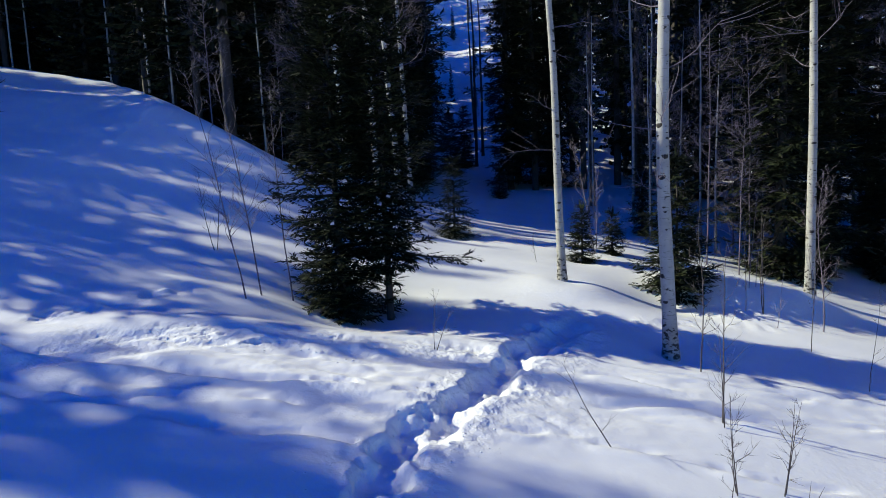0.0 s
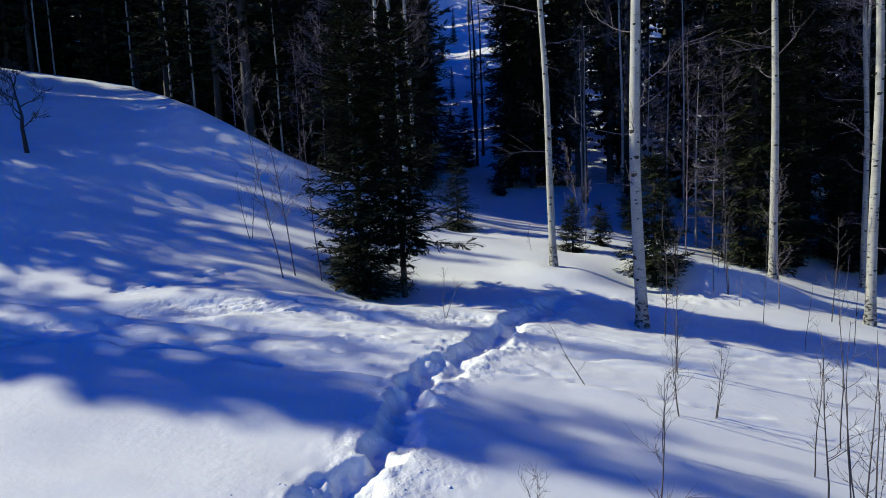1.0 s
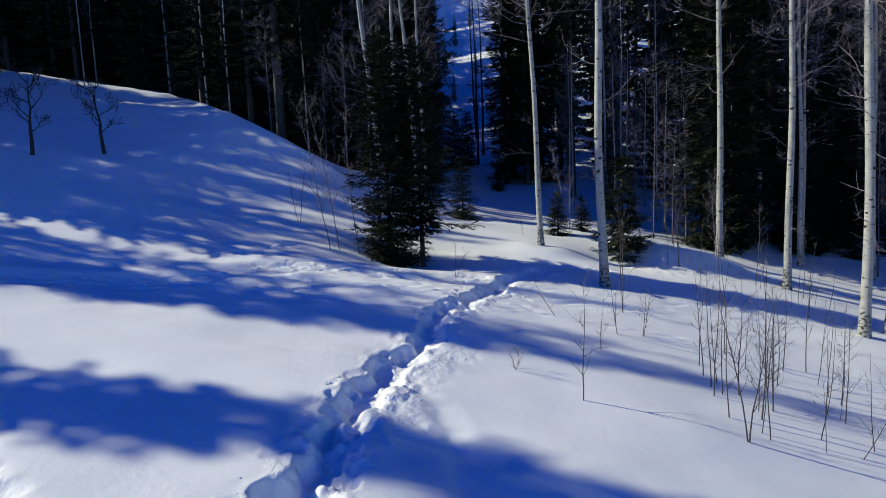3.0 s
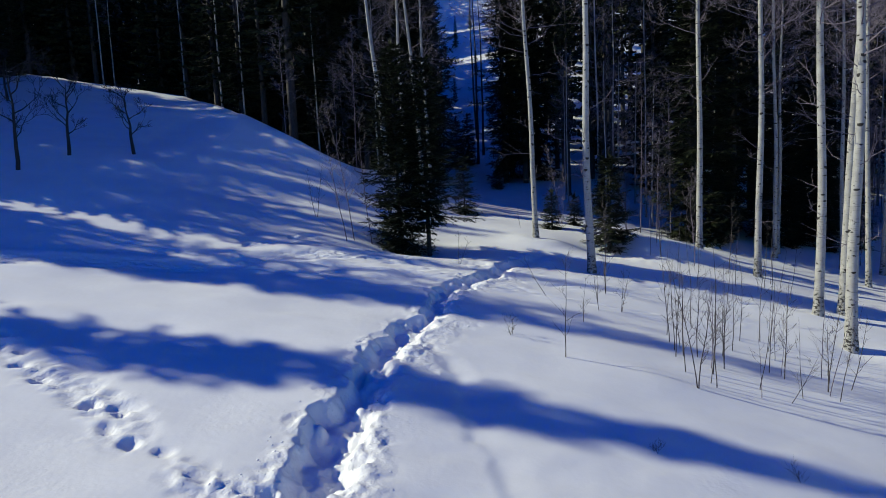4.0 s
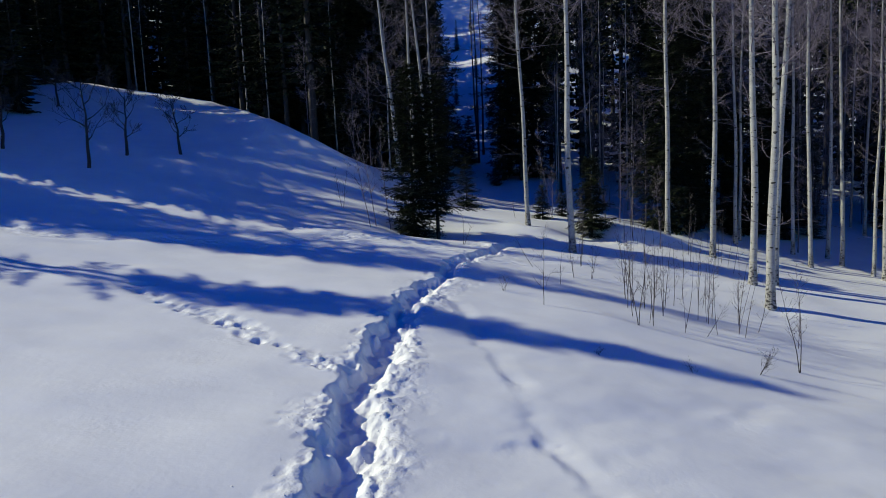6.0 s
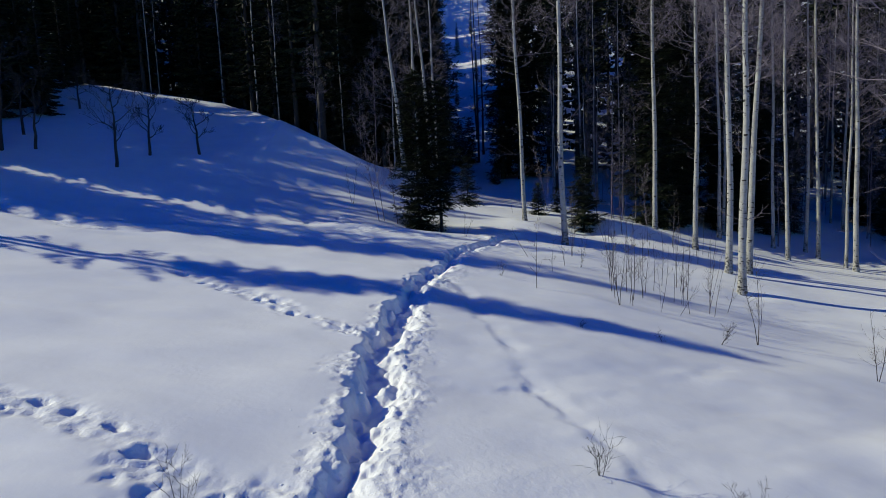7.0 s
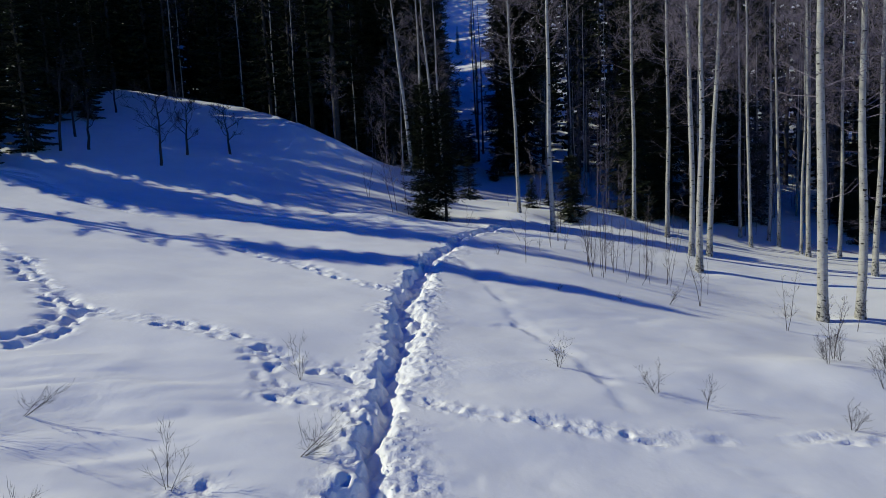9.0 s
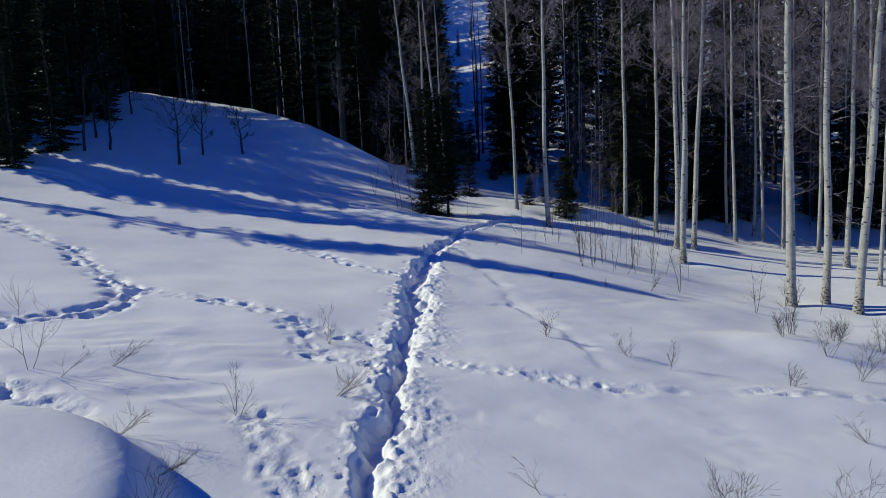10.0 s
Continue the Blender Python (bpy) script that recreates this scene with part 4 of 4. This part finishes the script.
# ---- saplings and shrubs ----
SAPLINGS = [
    # x, y, height, lean x, stems, kids, depth
    (-3.42, 9.8, 3.8, -0.14, 1, 14, 1), (-3.25, 10.1, 4.0, -0.10, 1, 14, 1), (-4.75, 12.0, 1.7, -0.05, 2, 8, 1), (-2.75, 10.3, 3.9, -0.03, 1, 12, 1),
    (3.75, 8.35, 2.3, 0.06, 1, 9, 1), (3.35, 6.85, 2.2, 0.05, 1, 8, 1), (7.4, 11.1, 3.0, 0.02, 1, 18, 1), (8.2, 10.5, 2.3, 0.0, 1, 12, 1),
    (1.8, 6.0, 1.1, -0.55, 1, 3, 1), (2.8, 5.4, 1.1, 0.1, 2, 5, 1), (3.3, 5.5, 1.0, 0.05, 2, 5, 1), (1.4, 2.4, 1.75, -0.02, 1, 9, 1), (2.2, 4.4, 0.9, 0.0, 1, 5, 1), (3.3, 6.7, 1.2, 0.0, 1, 6, 1),
    (3.8, 4.0, 1.9, 0.0, 1, 8, 1), (3.4, 1.8, 2.2, -0.03, 2, 8, 1), (3.8, 2.0, 1.7, 0.05, 1, 7, 1), (4.4, 3.0, 1.9, 0.06, 2, 7, 1), (5.6, 4.8, 1.6, 0.0, 1, 7, 1), (6.1, 4.9, 1.9, 0.03, 1, 8, 1),
    (5.5, 3.0, 1.6, 0.03, 1, 7, 1), (6.1, 2.7, 1.7, 0.0, 2, 8, 1), (6.7, 3.0, 1.4, 0.25, 1, 6, 1), (4.9, 1.9, 0.9, 0.7, 1, 5, 1), (6.2, 0.5, 2.1, -0.02, 2, 9, 1), (3.9, 4.4, 1.4, 0.03, 1, 6, 1),
    (4.1, 3.4, 2.1, -0.02, 1, 8, 1), (3.6, 3.2, 1.8, 0.0, 1, 7, 1), (4.7, 3.7, 1.7, 0.08, 1, 7, 1), (4.0, 2.6, 2.3, 0.02, 1, 8, 1), (5.1, 4.1, 1.5, -0.04, 1, 6, 1), (5.9, 3.7, 1.7, 0.05, 1, 7, 1), (3.5, 2.5, 1.7, -0.05, 1, 6, 1),
    (7.8, -1.1, 1.5, 0.0, 2, 9, 1), (10.1, -0.5, 1.5, 0.03, 1, 8, 1), (7.0, -4.1, 1.35, 0.05, 3, 12, 1),
    (-0.2, 8.3, 0.9, 0.2, 2, 3, 1), (2.3, 14.2, 0.7, -0.1, 1, 3, 1), (4.2, 15.9, 3.0, 0.0, 2, 14, 1), (6.0, 13.4, 2.4, 0.1, 2, 12, 1), (6.6, 11.8, 2.2, -0.05, 2, 10, 1),
]
for k, (x, y, h, lean, stems, kids, depth) in enumerate(SAPLINGS):
    pale = h > 2.8
    ob = sapling(300 + k, h, (lean, 0.0), 0.004 + 0.0040 * h ** 0.8, kids + (4 if pale else 2), depth + pale, stems, TWIG if pale else SAPLING_BARK, 0.25, 0.0022, 0.12)
    tagged(place(ob, x, y), "thin bare grey sapling standing in snow" if pale else "thin bare brown sapling standing in snow", "sapling", "saplings in the clearing")
WHIPS = random.Random(9)
for k in range(34):
    x, y = (WHIPS.uniform(3.7, 7.6), WHIPS.uniform(1.9, 5.2)) if k < 19 else (WHIPS.uniform(6.2, 9.6), WHIPS.uniform(8.0, 13.0))
    h = WHIPS.uniform(1.1, 2.2)
    ob = sapling(700 + k, h, (WHIPS.uniform(-0.06, 0.12), 0.0), 0.003 + 0.0032 * h, 3, 1, 1, SAPLING_BARK if k % 3 else TWIG, 0.2, 0.0022, 0.10)
    tagged(place(ob, x, y), "thin upright bare shoot standing in snow", "sapling", "saplings in the clearing")
SHRUBS = [
    (-7.4, -9.7, 1.1, 0.05, 2), (-7.0, -9.8, 0.65, 0.7, 1), (-6.6, -9.2, 0.7, 0.9, 3), (-3.5, -7.5, 0.65, 0.05, 3), (-3.1, -9.65, 0.75, 0.8, 4), (-4.2, -10.4, 0.65, 0.15, 3), (-5.45, -11.2, 0.5, 0.9, 3),
    (0.7, -6.2, 0.6, 0.05, 4), (2.2, -6.9, 0.5, -0.3, 4), (2.8, -7.3, 0.6, 0.0, 2), (6.75, -5.9, 0.7, 0.0, 5), (6.3, -5.0, 0.6, -0.2, 4), (4.9, -7.6, 0.4, 0.3, 4), (6.65, -6.9, 0.65, 0.5, 4), (4.9, -9.7, 0.65, -1.0, 2),
    (1.65, -12.0, 0.75, -0.1, 7), (-0.3, -11.6, 0.45, -0.6, 1), (3.0, -11.9, 0.75, 0.1, 5), (3.9, -11.9, 0.6, 0.2, 4), (-4.10, -13.15, 0.6, 0.5, 3), (-3.85, -13.0, 0.45, 0.3, 2), (-4.45, -12.1, 0.4, 1.0, 2),
    (1.9, -0.4, 0.13, 0.1, 2), (3.6, -0.6, 0.20, -0.3, 2), (5.0, -0.1, 0.5, 0.6, 4), (0.6, 3.2, 0.4, -0.2, 2), (7.6, -6.6, 0.8, 0.3, 5), (8.4, -5.2, 0.9, 0.1, 5), (9.2, -4.6, 0.8, -0.1, 5), (8.6, -7.6, 0.7, 0.5, 4), (6.5, -4.6, 0.45, -0.3, 4), (7.9, -4.5, 0.55, 0.2, 5), (7.5, -4.9, 0.5, 0.1, 5), (6.9, -4.5, 0.6, -0.2, 5), (8.3, -3.9, 0.6, 0.3, 4), (7.6, -5.8, 0.55, 0.4, 4),
]
for k, (x, y, h, lean, stems) in enumerate(SHRUBS):
    lean = lean * 1.9 if lean > 0.6 else lean
    ob = sapling(400 + k, h, (lean, -0.1 * lean), 0.0046, 6, 1, stems, BROWN_TWIG, 0.35, 0.0018, 0.30)
    tagged(place(ob, x, y), "bare brown shrub with forked twigs poking out of snow", "shrub", "shrubs in the snow")
HILL = [(-14.95, 12.68, 3.9, 0.0, 9), (-14.62, 15.0, 2.9, 0.05, 8), (-12.7, 16.1, 2.6, -0.08, 8), (-19.8, 12.7, 4.8, 0.12, 4), (-18.9, 13.5, 3.2, 0.05, 4), (-20.6, 15.3, 3.0, 0.0, 4), (-22.5, 23.0, 2.6, 0.0, 4)]


def bare_tree(seed, height, lean, limbs):
    """A squat leafless tree: a short stem that forks into wriggling limbs."""
    rng = random.Random(seed)
    stem, crown = Shape(), Shape()
    pts, p = [], Vector((0, 0, -0.2))
    for k in range(9):
        pts.append(p.copy())
        p = p + Vector((lean * height / 8 + rng.uniform(-0.05, 0.05), rng.uniform(-0.05, 0.05), (height * 0.92 + 0.2) / 8))
    stem.tube(pts, [0.075 * (1 - 0.11 * k) for k in range(9)], 7)
    for k in range(limbs):
        t = 2.6 + 5.2 * (k + 0.5 * rng.random()) / limbs
        i = min(7, int(t))
        az = 2.4 * k + rng.uniform(-0.5, 0.5)
        out = Vector((math.cos(az), math.sin(az), rng.uniform(0.25, 0.8))).normalized()
        grow(crown, rng, pts[i].lerp(pts[i + 1], t - i), out, height * rng.uniform(0.28, 0.42) * (1.25 - 0.08 * t), 0.026, 3, 4, 0.75, 0.5, 4, 0.0065)
    ob = new("bare_tree")
    part("trunk", stem.mesh("bare_trunk", BROWN_TWIG, True), ob)
    part("crown", crown.mesh("bare_crown", BROWN_TWIG), ob, "crooked leafless limbs and twigs")
    return ob


for k, (x, y, h, lean, limbs) in enumerate(HILL):
    tagged(place(bare_tree(500 + k, h, lean, limbs), x, y), "small dark bare tree on the shaded snow slope", "bare tree", "bare trees on the hill")

for p in PATTERNS + NEAR + BACK + FAR + TALL + CASTER + FINE + SPARSE + LADEN + SLIM + THIN:
    retire(p)
